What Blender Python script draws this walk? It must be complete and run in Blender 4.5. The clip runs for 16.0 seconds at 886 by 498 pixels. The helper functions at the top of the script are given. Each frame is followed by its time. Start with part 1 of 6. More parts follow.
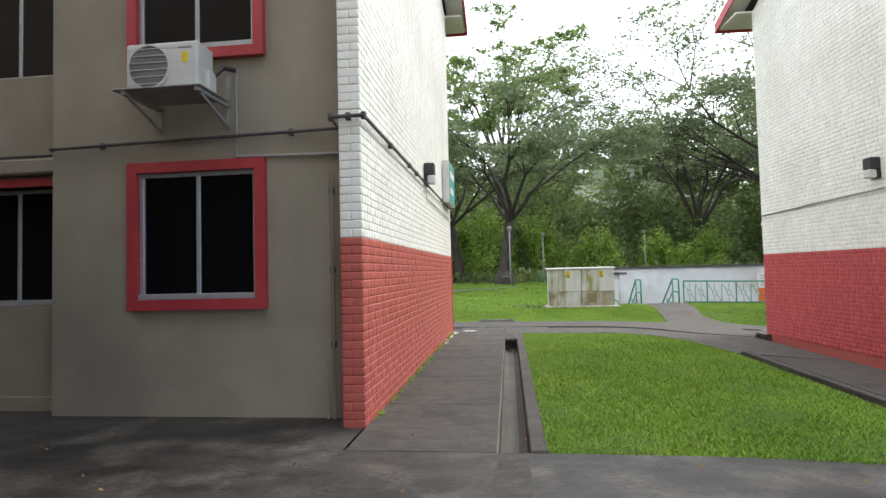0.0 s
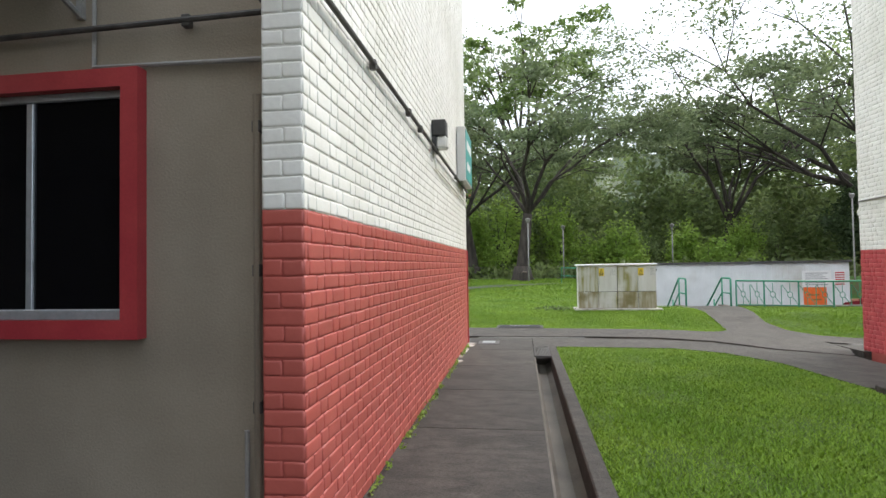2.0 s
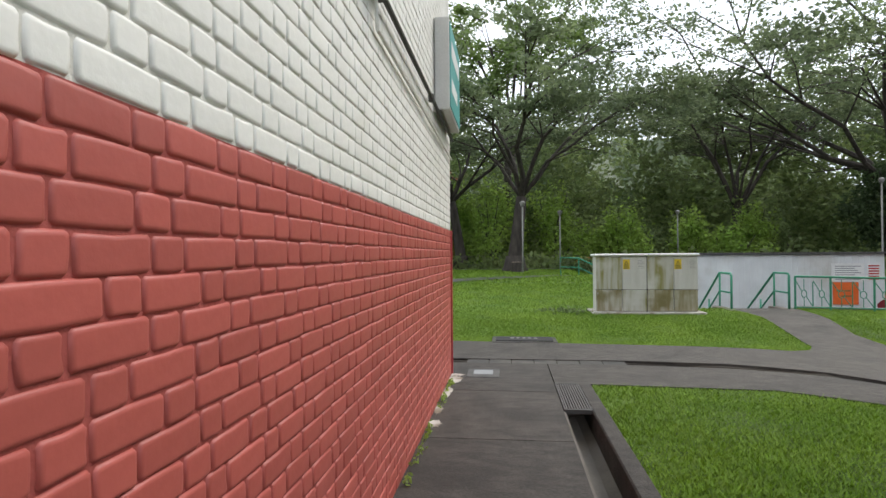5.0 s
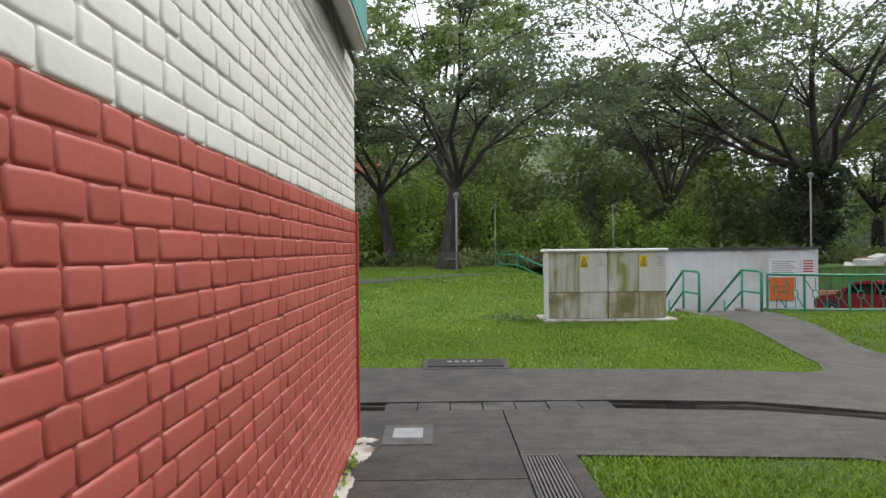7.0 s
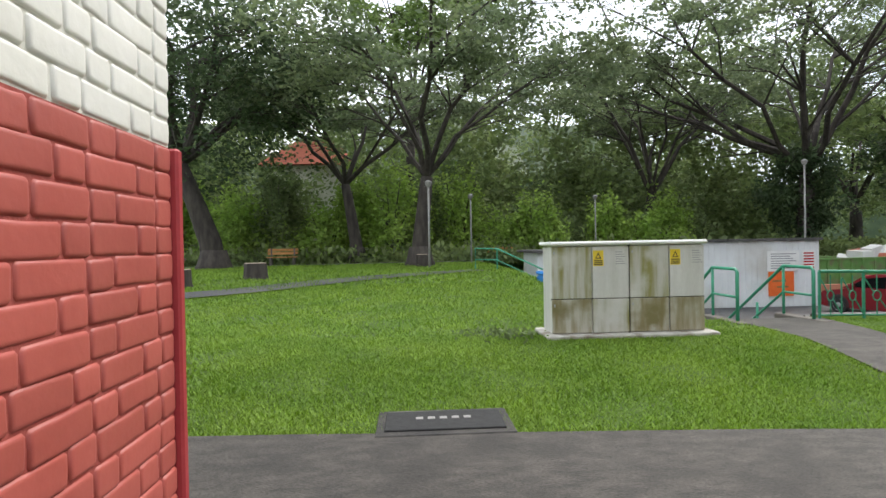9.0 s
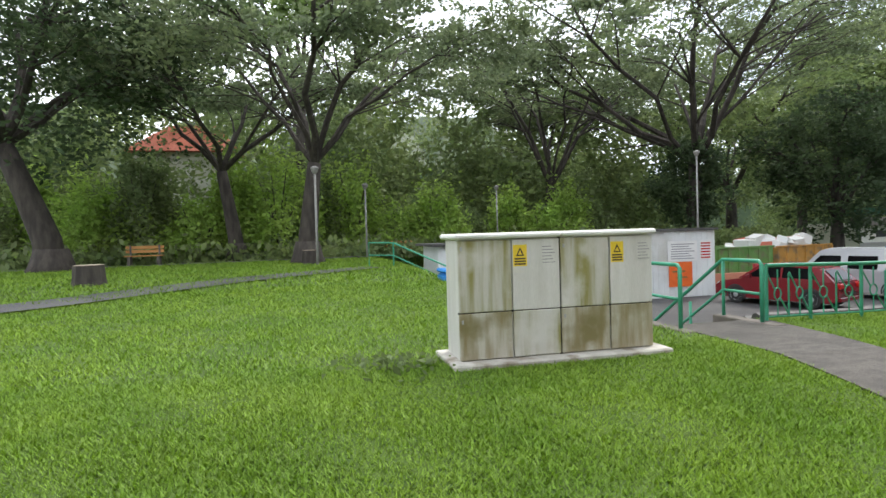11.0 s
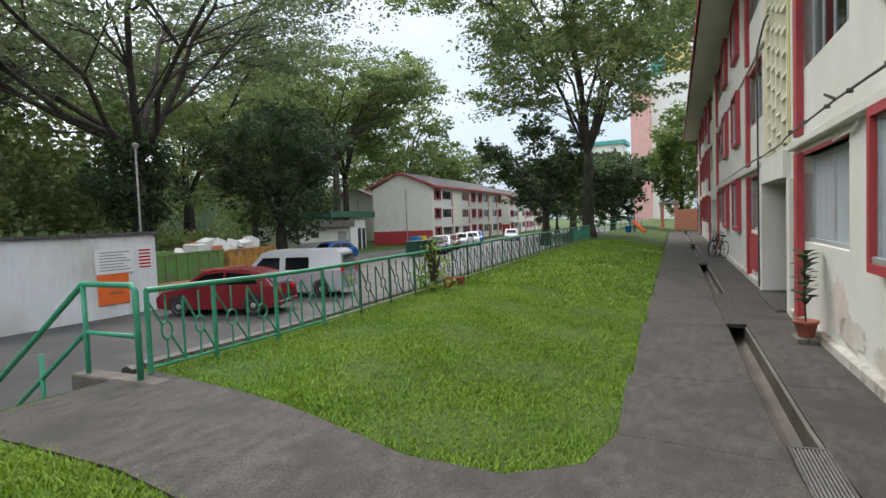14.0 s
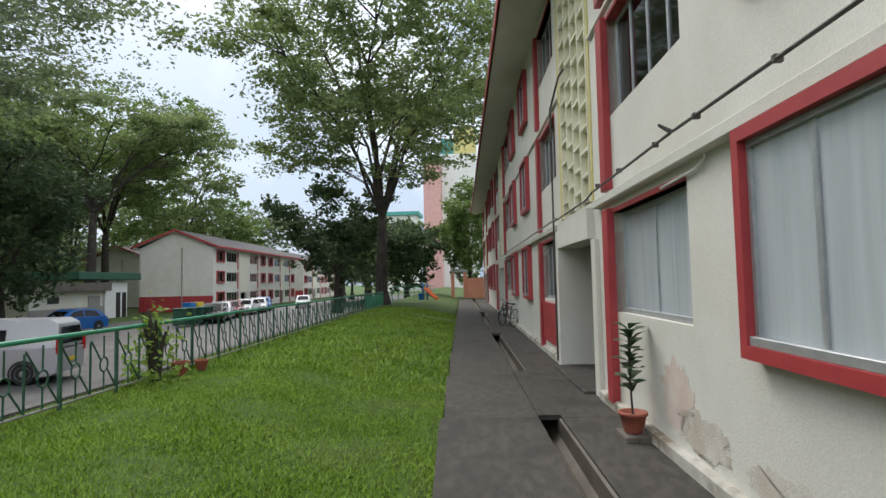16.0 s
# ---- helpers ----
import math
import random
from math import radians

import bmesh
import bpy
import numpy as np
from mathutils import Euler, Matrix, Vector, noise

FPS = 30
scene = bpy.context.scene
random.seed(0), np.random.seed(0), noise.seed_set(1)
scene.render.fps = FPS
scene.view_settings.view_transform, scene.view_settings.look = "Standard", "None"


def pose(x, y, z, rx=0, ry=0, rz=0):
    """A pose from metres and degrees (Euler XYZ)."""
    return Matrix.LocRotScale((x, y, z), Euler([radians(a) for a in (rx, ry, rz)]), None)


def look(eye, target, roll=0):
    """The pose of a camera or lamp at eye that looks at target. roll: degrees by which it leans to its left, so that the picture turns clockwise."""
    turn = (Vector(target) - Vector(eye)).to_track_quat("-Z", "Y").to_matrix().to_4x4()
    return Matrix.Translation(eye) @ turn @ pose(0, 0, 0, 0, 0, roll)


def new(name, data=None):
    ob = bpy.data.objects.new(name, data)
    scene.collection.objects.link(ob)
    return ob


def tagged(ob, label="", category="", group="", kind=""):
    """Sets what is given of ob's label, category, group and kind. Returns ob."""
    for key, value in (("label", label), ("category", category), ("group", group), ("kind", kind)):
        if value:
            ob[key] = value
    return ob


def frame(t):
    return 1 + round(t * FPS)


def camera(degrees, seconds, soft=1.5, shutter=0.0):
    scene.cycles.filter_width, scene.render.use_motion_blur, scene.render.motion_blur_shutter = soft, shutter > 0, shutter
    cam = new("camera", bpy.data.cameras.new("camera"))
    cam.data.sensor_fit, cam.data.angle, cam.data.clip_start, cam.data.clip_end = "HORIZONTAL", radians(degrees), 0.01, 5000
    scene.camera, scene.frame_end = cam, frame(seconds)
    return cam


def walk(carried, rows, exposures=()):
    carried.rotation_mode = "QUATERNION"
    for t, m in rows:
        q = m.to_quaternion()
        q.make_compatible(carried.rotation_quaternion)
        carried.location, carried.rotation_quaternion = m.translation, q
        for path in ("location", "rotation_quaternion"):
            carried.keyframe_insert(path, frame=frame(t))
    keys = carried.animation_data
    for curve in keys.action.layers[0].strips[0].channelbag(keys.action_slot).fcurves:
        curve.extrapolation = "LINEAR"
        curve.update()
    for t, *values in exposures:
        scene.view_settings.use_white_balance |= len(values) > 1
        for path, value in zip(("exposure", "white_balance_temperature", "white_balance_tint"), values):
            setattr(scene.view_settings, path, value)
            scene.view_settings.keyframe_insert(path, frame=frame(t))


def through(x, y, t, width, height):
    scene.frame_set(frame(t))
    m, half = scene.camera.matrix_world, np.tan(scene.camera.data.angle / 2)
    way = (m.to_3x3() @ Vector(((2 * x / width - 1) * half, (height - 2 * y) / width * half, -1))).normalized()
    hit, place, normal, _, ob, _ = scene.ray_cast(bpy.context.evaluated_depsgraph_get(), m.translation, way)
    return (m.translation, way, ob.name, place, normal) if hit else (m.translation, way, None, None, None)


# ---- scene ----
cam = camera(77.0, 16.0)
PATH = [
    (0, (0.375, -1.151, 1.451), (0.142, 0.834, 1.533), -1.4),
    (0.5, (0.212, -0.511, 1.477), (-0.056, 1.469, 1.559), -1.2),
    (1, (0.159, 0.14, 1.492), (-0.122, 2.118, 1.572), -1.2),
    (1.5, (0.062, 0.762, 1.508), (-0.226, 2.74, 1.574), -0.9),
    (2, (0.053, 1.398, 1.51), (-0.225, 3.378, 1.57), -0.9),
    (2.5, (-0.002, 2.052, 1.492), (-0.277, 4.032, 1.547), -1.1),
    (3, (-0.04, 2.71, 1.487), (-0.311, 4.69, 1.542), -0.8),
    (3.5, (-0.18, 3.39, 1.498), (-0.45, 5.371, 1.551), -0.3),
    (3.7, (-0.192, 3.63, 1.505), (-0.462, 5.611, 1.551), -0.2),
    (5.8, (-0.345, 6.27, 1.508), (-0.478, 8.266, 1.513), -0.5),
    (6, (-0.352, 6.535, 1.505), (-0.45, 8.533, 1.506), -0.5),
    (6.5, (-0.338, 7.12, 1.49), (-0.395, 9.119, 1.497), -0.8),
    (7, (-0.33, 7.74, 1.495), (-0.318, 9.74, 1.499), -0.6),
    (7.5, (-0.335, 8.42, 1.485), (-0.264, 10.419, 1.488), -0.8),
    (8, (-0.37, 9.1, 1.485), (-0.274, 11.098, 1.477), -0.8),
    (8.2, (-0.355, 9.36, 1.487), (-0.255, 11.357, 1.475), -0.9),
    (10.3, (0.016, 11.899, 1.488), (0.201, 13.89, 1.463), -0.9),
    (10.5, (0.075, 12.111, 1.484), (0.331, 14.094, 1.446), -1.2),
    (11, (0.262, 12.658, 1.479), (0.721, 14.604, 1.43), -1.7),
    (11.5, (0.603, 13.135, 1.473), (1.269, 15.019, 1.404), -2.7),
    (12, (0.975, 13.584, 1.477), (1.97, 15.317, 1.392), -2.8),
    (12.5, (1.472, 13.919, 1.47), (2.854, 15.362, 1.372), -2.7),
    (12.9, (1.805, 14.149, 1.474), (3.371, 15.389, 1.381), -2.5),
    (13, (1.93, 14.208, 1.472), (3.531, 15.403, 1.382), -2.4),
    (13.3, (2.222, 14.347, 1.464), (3.92, 15.401, 1.371), -2.1),
    (13.5, (2.493, 14.403, 1.453), (4.234, 15.382, 1.352), -2.1),
    (14, (3.035, 14.502, 1.454), (4.833, 15.373, 1.354), -2.2),
    (14.5, (3.615, 14.591, 1.422), (5.478, 15.316, 1.351), -2.0),
    (15, (4.248, 14.641, 1.403), (6.157, 15.237, 1.362), -1.9),
    (15.5, (4.899, 14.736, 1.392), (6.862, 15.112, 1.436), -1.2),
    (16, (5.524, 14.829, 1.37), (7.513, 15.005, 1.488), -1.2),
]
EXPOSURES = [(0, 0.92), (1.5, 0.86), (2.1, 0.74), (3.0, 0.36), (7, 0.36), (8.2, 0.46), (10.5, 0.85), (11.5, 0.75), (13, 0.45), (14.5, 0.42), (16, 0.25)]
walk(cam, [(t, look(eye, target, roll)) for t, eye, target, roll in PATH], EXPOSURES)

# ---- world and sun ----
world = bpy.data.worlds.new("overcast_sky")
scene.world = world
world.use_nodes = True
wn, wl = world.node_tree.nodes, world.node_tree.links
wn.clear()
sky = wn.new("ShaderNodeTexSky")
sky.sky_type = "NISHITA"
sky.sun_disc = False
sky.sun_elevation, sky.sun_rotation = radians(50), radians(55)
sky.air_density, sky.dust_density, sky.ozone_density = 1.0, 4.0, 1.0
cloud_co = wn.new("ShaderNodeTexCoord")
cloud = wn.new("ShaderNodeTexNoise")
cloud.inputs["Scale"].default_value, cloud.inputs["Detail"].default_value = 2.2, 5.0
wl.new(cloud_co.outputs["Generated"], cloud.inputs["Vector"])
ramp = wn.new("ShaderNodeValToRGB")
ramp.color_ramp.elements[0].position, ramp.color_ramp.elements[0].color = 0.12, (2.8, 3.7, 5.0, 1)
ramp.color_ramp.elements[1].position, ramp.color_ramp.elements[1].color = 0.5, (11.0, 11.4, 12.0, 1)
axis = wn.new("ShaderNodeSeparateXYZ")
thin = wn.new("ShaderNodeMath")
thin.operation = "MULTIPLY_ADD"
thin.inputs[1].default_value = -0.42
wl.new(cloud_co.outputs["Generated"], axis.inputs["Vector"])
wl.new(axis.outputs["X"], thin.inputs[0])
wl.new(cloud.outputs["Fac"], thin.inputs[2])
wl.new(thin.outputs["Value"], ramp.inputs["Fac"])
blend = wn.new("ShaderNodeMixRGB")
blend.inputs["Fac"].default_value = 0.75
wl.new(sky.outputs["Color"], blend.inputs["Color1"])
wl.new(ramp.outputs["Color"], blend.inputs["Color2"])
bg = wn.new("ShaderNodeBackground")
bg.inputs["Strength"].default_value = 0.15
wo = wn.new("ShaderNodeOutputWorld")
wl.new(blend.outputs["Color"], bg.inputs["Color"])
wl.new(bg.outputs["Background"], wo.inputs["Surface"])
sun = new("sun", bpy.data.lights.new("sun", "SUN"))
sun.data.energy, sun.data.angle, sun.data.color = 2.0, radians(30), (1.0, 0.96, 0.9)
sun.matrix_world = look((0, 0, 60), (-19, -13, 32.6))

# ---- materials ----


def mat(name, c1, c2=None, scale=6.0, rough=0.7, bump=0.15, fine=60.0, metal=0.0, stain=None, stain_scale=0.7, vary=0.0, stretch=None, island=False, grain=0.12):
    """Two colours mixed by coarse noise, broken by fine grain; stain adds large patches of a third colour."""
    m = bpy.data.materials.new(name)
    m.use_nodes = True
    n, l = m.node_tree.nodes, m.node_tree.links
    b = n["Principled BSDF"]
    co = n.new("ShaderNodeTexCoord")
    vec = co.outputs["Object"]
    if stretch:
        mp = n.new("ShaderNodeMapping")
        mp.inputs["Scale"].default_value = stretch
        l.new(vec, mp.inputs["Vector"])
        vec = mp.outputs["Vector"]
    a = n.new("ShaderNodeTexNoise")
    a.inputs["Scale"].default_value, a.inputs["Detail"].default_value = scale, 6.0
    l.new(vec, a.inputs["Vector"])
    f = n.new("ShaderNodeTexNoise")
    f.inputs["Scale"].default_value, f.inputs["Detail"].default_value = fine, 4.0
    l.new(vec, f.inputs["Vector"])
    mix = n.new("ShaderNodeMixRGB")
    mix.inputs["Color1"].default_value, mix.inputs["Color2"].default_value = (*c1, 1), (*(c2 or c1), 1)
    r = n.new("ShaderNodeValToRGB")
    r.color_ramp.elements[0].position, r.color_ramp.elements[1].position = 0.35, 0.65
    l.new(a.outputs["Fac"], r.inputs["Fac"])
    l.new(r.outputs["Color"], mix.inputs["Fac"])
    out = mix.outputs["Color"]
    if stain:
        s = n.new("ShaderNodeTexNoise")
        s.inputs["Scale"].default_value, s.inputs["Detail"].default_value = stain_scale, 8.0
        l.new(co.outputs["Object"], s.inputs["Vector"])
        sr = n.new("ShaderNodeValToRGB")
        sr.color_ramp.elements[0].position, sr.color_ramp.elements[1].position = 0.5, 0.68
        l.new(s.outputs["Fac"], sr.inputs["Fac"])
        sm = n.new("ShaderNodeMixRGB")
        sm.inputs["Color2"].default_value = (*stain, 1)
        l.new(sr.outputs["Color"], sm.inputs["Fac"])
        l.new(out, sm.inputs["Color1"])
        out = sm.outputs["Color"]
    if grain:
        gr = n.new("ShaderNodeValToRGB")
        gr.color_ramp.elements[0].position, gr.color_ramp.elements[0].color = 0.3, (1 - grain, 1 - grain, 1 - grain, 1)
        gr.color_ramp.elements[1].position, gr.color_ramp.elements[1].color = 0.7, (1, 1, 1, 1)
        l.new(f.outputs["Fac"], gr.inputs["Fac"])
        gm = n.new("ShaderNodeMixRGB")
        gm.blend_type = "MULTIPLY"
        gm.inputs["Fac"].default_value = 1.0
        l.new(out, gm.inputs["Color1"])
        l.new(gr.outputs["Color"], gm.inputs["Color2"])
        out = gm.outputs["Color"]
    if vary:
        hv = n.new("ShaderNodeHueSaturation")
        mr = n.new("ShaderNodeMapRange")
        mr.inputs["To Min"].default_value, mr.inputs["To Max"].default_value = 1 - vary, 1 + vary
        if island:
            src = n.new("ShaderNodeNewGeometry").outputs["Random Per Island"]
        else:
            src = n.new("ShaderNodeObjectInfo").outputs["Random"]
        l.new(src, mr.inputs["Value"])
        l.new(mr.outputs["Result"], hv.inputs["Value"])
        l.new(out, hv.inputs["Color"])
        out = hv.outputs["Color"]
    l.new(out, b.inputs["Base Color"])
    b.inputs["Roughness"].default_value, b.inputs["Metallic"].default_value = rough, metal
    if bump:
        bp = n.new("ShaderNodeBump")
        bp.inputs["Strength"].default_value, bp.inputs["Distance"].default_value = bump, 0.01
        l.new(f.outputs["Fac"], bp.inputs["Height"])
        l.new(bp.outputs["Normal"], b.inputs["Normal"])
    return m


def leafy(name, c1, c2, scale=0.6, through=0.5):
    """Foliage: two greens by place, each leaf a little different, some light passing through."""
    m = mat(name, c1, c2, scale=scale, rough=0.6, bump=0, vary=0.35, island=True)
    b = m.node_tree.nodes["Principled BSDF"]
    l, n = m.node_tree.links, m.node_tree.nodes
    tr = n.new("ShaderNodeBsdfTranslucent")
    l.new(b.inputs["Base Color"].links[0].from_socket, tr.inputs["Color"])
    ms = n.new("ShaderNodeMixShader")
    ms.inputs["Fac"].default_value = through
    l.new(b.outputs["BSDF"], ms.inputs[1])
    l.new(tr.outputs["BSDF"], ms.inputs[2])
    l.new(ms.outputs["Shader"], n["Material Output"].inputs["Surface"])
    return m


RED_BRICK = mat("red_painted_brick", (0.40, 0.085, 0.066), (0.45, 0.105, 0.083), 3, 0.5, 0.14, 32, grain=0.05, vary=0.09)
RED_BRICK_ISLE = mat("red_painted_brick_far", (0.40, 0.085, 0.066), (0.45, 0.105, 0.083), 3, 0.5, 0.14, 32, grain=0.05, vary=0.09, island=True)
WHITE_BRICK = mat("white_painted_brick", (0.74, 0.73, 0.67), (0.81, 0.80, 0.75), 3, 0.55, 0.14, 32, grain=0.05, vary=0.035, stain=(0.68, 0.67, 0.6), stain_scale=0.5)
WHITE_BRICK_ISLE = mat("white_painted_brick_far", (0.74, 0.73, 0.67), (0.81, 0.80, 0.75), 3, 0.55, 0.14, 32, grain=0.05, vary=0.035, stain=(0.68, 0.67, 0.6), stain_scale=0.5, island=True)
CRIMSON_BRICK = mat("crimson_painted_brick", (0.41, 0.05, 0.058), (0.46, 0.065, 0.07), 3, 0.5, 0.14, 32, grain=0.05, vary=0.09)
CRIMSON_BRICK_ISLE = mat("crimson_painted_brick_far", (0.41, 0.05, 0.058), (0.46, 0.065, 0.07), 3, 0.5, 0.14, 32, grain=0.05, vary=0.09, island=True)
RED_JOINT = mat("red_painted_mortar", (0.33, 0.065, 0.052), (0.38, 0.08, 0.065), 12, 0.8, 0.4)
WHITE_JOINT = mat("white_painted_mortar", (0.62, 0.61, 0.54), (0.7, 0.69, 0.63), 12, 0.8, 0.4)
# Beige plaster, set darker than its paint so the colour carries shade.
PLASTER = mat("beige_plaster_shade_toned", (0.272, 0.23, 0.176), (0.318, 0.273, 0.214), 1.6, 0.75, 0.25, 70, stain=(0.235, 0.2, 0.155), stain_scale=0.6)
PLASTER_WORN = mat("weathered_white_plaster", (0.66, 0.65, 0.585), (0.72, 0.71, 0.65), 1.4, 0.75, 0.25, 70, stain=(0.66, 0.63, 0.55), stain_scale=0.45)
PEEL = mat("peeling_plaster_stain", (0.58, 0.54, 0.47), (0.67, 0.64, 0.57), 7, 0.85, 0.5, 50, stain=(0.52, 0.45, 0.38), stain_scale=3)
RED = mat("red_painted_trim", (0.37, 0.035, 0.045), (0.43, 0.05, 0.055), 4, 0.5, 0.12, 60)
YELLOW_TRIM = mat("yellow_painted_concrete", (0.62, 0.55, 0.20), (0.68, 0.6, 0.26), 4, 0.7, 0.2)
CREAM_BLOCK = mat("cream_vent_block", (0.72, 0.70, 0.56), (0.78, 0.76, 0.64), 5, 0.7, 0.2)
CONCRETE = mat("grey_worn_concrete", (0.05, 0.043, 0.036), (0.105, 0.091, 0.076), 6.5, 0.72, 0.9, 70, stain=(0.04, 0.034, 0.028), stain_scale=1.5, vary=0.12, grain=0.8, stretch=(0.7, 1.6, 1))
DARK_CONCRETE = mat("dark_damp_concrete", (0.02, 0.0175, 0.0155), (0.07, 0.061, 0.053), 2.2, 0.6, 0.7, 45, stain=(0.14, 0.123, 0.104), stain_scale=1.9, grain=0.75, stretch=(0.6, 1.5, 1))
DRAIN_CONC = mat("algae_stained_drain_concrete", (0.085, 0.073, 0.057), (0.135, 0.115, 0.088), 3, 0.55, 0.4, 40, stain=(0.05, 0.04, 0.03), stain_scale=1.5)
KERB = mat("kerb_concrete", (0.11, 0.095, 0.08), (0.17, 0.15, 0.128), 4, 0.8, 0.5, 60, stain=(0.09, 0.08, 0.06), stain_scale=2)
ASPHALT = mat("asphalt", (0.045, 0.045, 0.047), (0.07, 0.068, 0.068), 0.9, 0.65, 0.5, 120, stain=(0.1, 0.098, 0.095), stain_scale=0.4)
SOIL = mat("grass_ground", (0.05, 0.105, 0.007), (0.085, 0.15, 0.011), 5.0, 0.95, 0.6, 40, stain=(0.065, 0.12, 0.009), stain_scale=1.4, grain=0.6)
GRASS = leafy("lawn_blades", (0.14, 0.26, 0.014), (0.2, 0.325, 0.024), 0.9, 0.3)
BARK = mat("tree_bark", (0.03, 0.024, 0.02), (0.07, 0.058, 0.048), 5, 0.9, 0.8, 30, stretch=(1, 1, 0.25))
LEAF_RAIN = leafy("rain_tree_leaves", (0.125, 0.17, 0.088), (0.2, 0.25, 0.12), 0.35)
LEAF_BRIGHT = leafy("bright_shrub_leaves", (0.23, 0.37, 0.06), (0.34, 0.47, 0.1), 0.4, 0.5)
LEAF_DARK = leafy("dark_tree_leaves", (0.05, 0.085, 0.036), (0.085, 0.13, 0.052), 0.4)
LEAF_MID = leafy("mid_green_leaves", (0.135, 0.195, 0.07), (0.22, 0.28, 0.1), 0.3, 0.5)
LEAF_LIGHT = leafy("light_green_leaves", (0.12, 0.195, 0.05), (0.19, 0.265, 0.075), 0.35, 0.5)
CABINET = mat("weathered_white_cabinet", (0.55, 0.54, 0.50), (0.64, 0.63, 0.60), 3, 0.55, 0.1, 60, stretch=(3, 3, 0.35))
ALGAE = mat("algae_streaked_cabinet_paint", (0.52, 0.51, 0.455), (0.26, 0.24, 0.075), 2.0, 0.6, 0.12, 60, stretch=(5.5, 5.5, 0.4), stain=(0.60, 0.59, 0.55), stain_scale=1.8)
CAB_LOW = mat("rust_and_algae_streaked_paint", (0.5, 0.48, 0.41), (0.24, 0.195, 0.085), 2.0, 0.65, 0.15, 60, stretch=(4.5, 4.5, 0.6), stain=(0.2, 0.17, 0.07), stain_scale=2.4)
SLAB_WHITE = mat("white_painted_plinth", (0.42, 0.4, 0.35), (0.56, 0.54, 0.49), 5, 0.8, 0.4, 50, stain=(0.2, 0.16, 0.11), stain_scale=3)
GAP_SHADE = mat("gap_shade", (0.02, 0.018, 0.015), None, 4, 0.8, 0)
GREEN = mat("green_painted_steel", (0.03, 0.25, 0.14), (0.045, 0.30, 0.18), 6, 0.45, 0.1, 80)
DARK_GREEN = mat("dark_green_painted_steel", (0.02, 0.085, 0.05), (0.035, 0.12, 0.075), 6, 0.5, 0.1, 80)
STEEL = mat("galvanised_steel", (0.35, 0.36, 0.37), (0.45, 0.46, 0.47), 10, 0.45, 0.1, 80, metal=0.7)
PIPE_DARK = mat("dark_conduit", (0.045, 0.042, 0.04), (0.09, 0.085, 0.08), 8, 0.6, 0.1)
PIPE_GREY = mat("grey_conduit", (0.26, 0.25, 0.24), (0.33, 0.32, 0.3), 8, 0.6, 0.1)
GRATE = mat("worn_iron_grating", (0.10, 0.095, 0.09), (0.15, 0.145, 0.135), 9, 0.6, 0.2, 70)
ALU = mat("aluminium_frame", (0.42, 0.44, 0.46), (0.5, 0.52, 0.54), 10, 0.4, 0.05, metal=0.5)
AC_WHITE = mat("aircon_casing", (0.55, 0.54, 0.51), (0.6, 0.59, 0.56), 5, 0.5, 0.05)
AC_DARK = mat("aircon_grille", (0.13, 0.13, 0.13), (0.17, 0.17, 0.165), 5, 0.6, 0.05)
YELLOW = mat("yellow_warning_label", (0.72, 0.52, 0.02), (0.78, 0.57, 0.04), 8, 0.5, 0)
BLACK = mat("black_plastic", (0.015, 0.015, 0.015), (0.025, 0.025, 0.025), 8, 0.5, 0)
INK = mat("grey_print", (0.25, 0.25, 0.26), None, 8, 0.6, 0)
ORANGE = mat("orange_sign", (0.75, 0.13, 0.02), (0.8, 0.16, 0.03), 5, 0.6, 0)
WHITE = mat("white_paint", (0.72, 0.72, 0.7), (0.78, 0.78, 0.76), 3, 0.6, 0.1)
HOARD = mat("white_ribbed_sheet", (0.66, 0.68, 0.68), (0.74, 0.76, 0.76), 1.5, 0.5, 0.1, stain=(0.55, 0.54, 0.5), stain_scale=0.5)
# Panes over white curtains; the sky's blue-grey reflection is put into the colour.
CURTAIN = mat("curtain_pane_sky_tint", (0.39, 0.43, 0.46), (0.48, 0.52, 0.55), 2, 0.22, 0.03, stretch=(5, 5, 0.3), grain=0)
TERRACOTTA = mat("terracotta_pot", (0.33, 0.09, 0.06), (0.4, 0.12, 0.08), 6, 0.7, 0.2)
ROOF = mat("grey_roof_sheet", (0.06, 0.057, 0.056), (0.09, 0.085, 0.083), 2, 0.8, 0.2)
CAR_RED = mat("red_car_paint", (0.16, 0.008, 0.014), (0.18, 0.01, 0.017), 2, 0.22, 0)
CAR_SILVER = mat("silver_car_paint", (0.5, 0.51, 0.53), (0.53, 0.54, 0.56), 2, 0.25, 0, metal=0.3)
CAR_BLUE = mat("blue_car_paint", (0.02, 0.12, 0.4), (0.025, 0.14, 0.44), 2, 0.22, 0)
CAR_BLACK = mat("black_car_paint", (0.012, 0.012, 0.014), None, 2, 0.2, 0)
CAR_WHITE = mat("white_car_paint", (0.7, 0.7, 0.7), None, 2, 0.25, 0)
RUBBER = mat("tyre_rubber", (0.015, 0.015, 0.015), (0.025, 0.025, 0.025), 20, 0.85, 0.2)
TAIL = mat("red_tail_lamp", (0.45, 0.01, 0.01), None, 5, 0.2, 0)
BIN_GREEN = mat("green_skip_paint", (0.12, 0.26, 0.06), (0.16, 0.32, 0.09), 3, 0.6, 0.2, stain=(0.2, 0.17, 0.1), stain_scale=2)
BIN_ORANGE = mat("orange_skip_paint", (0.5, 0.25, 0.05), (0.58, 0.3, 0.07), 3, 0.6, 0.2, stain=(0.2, 0.15, 0.1), stain_scale=2)
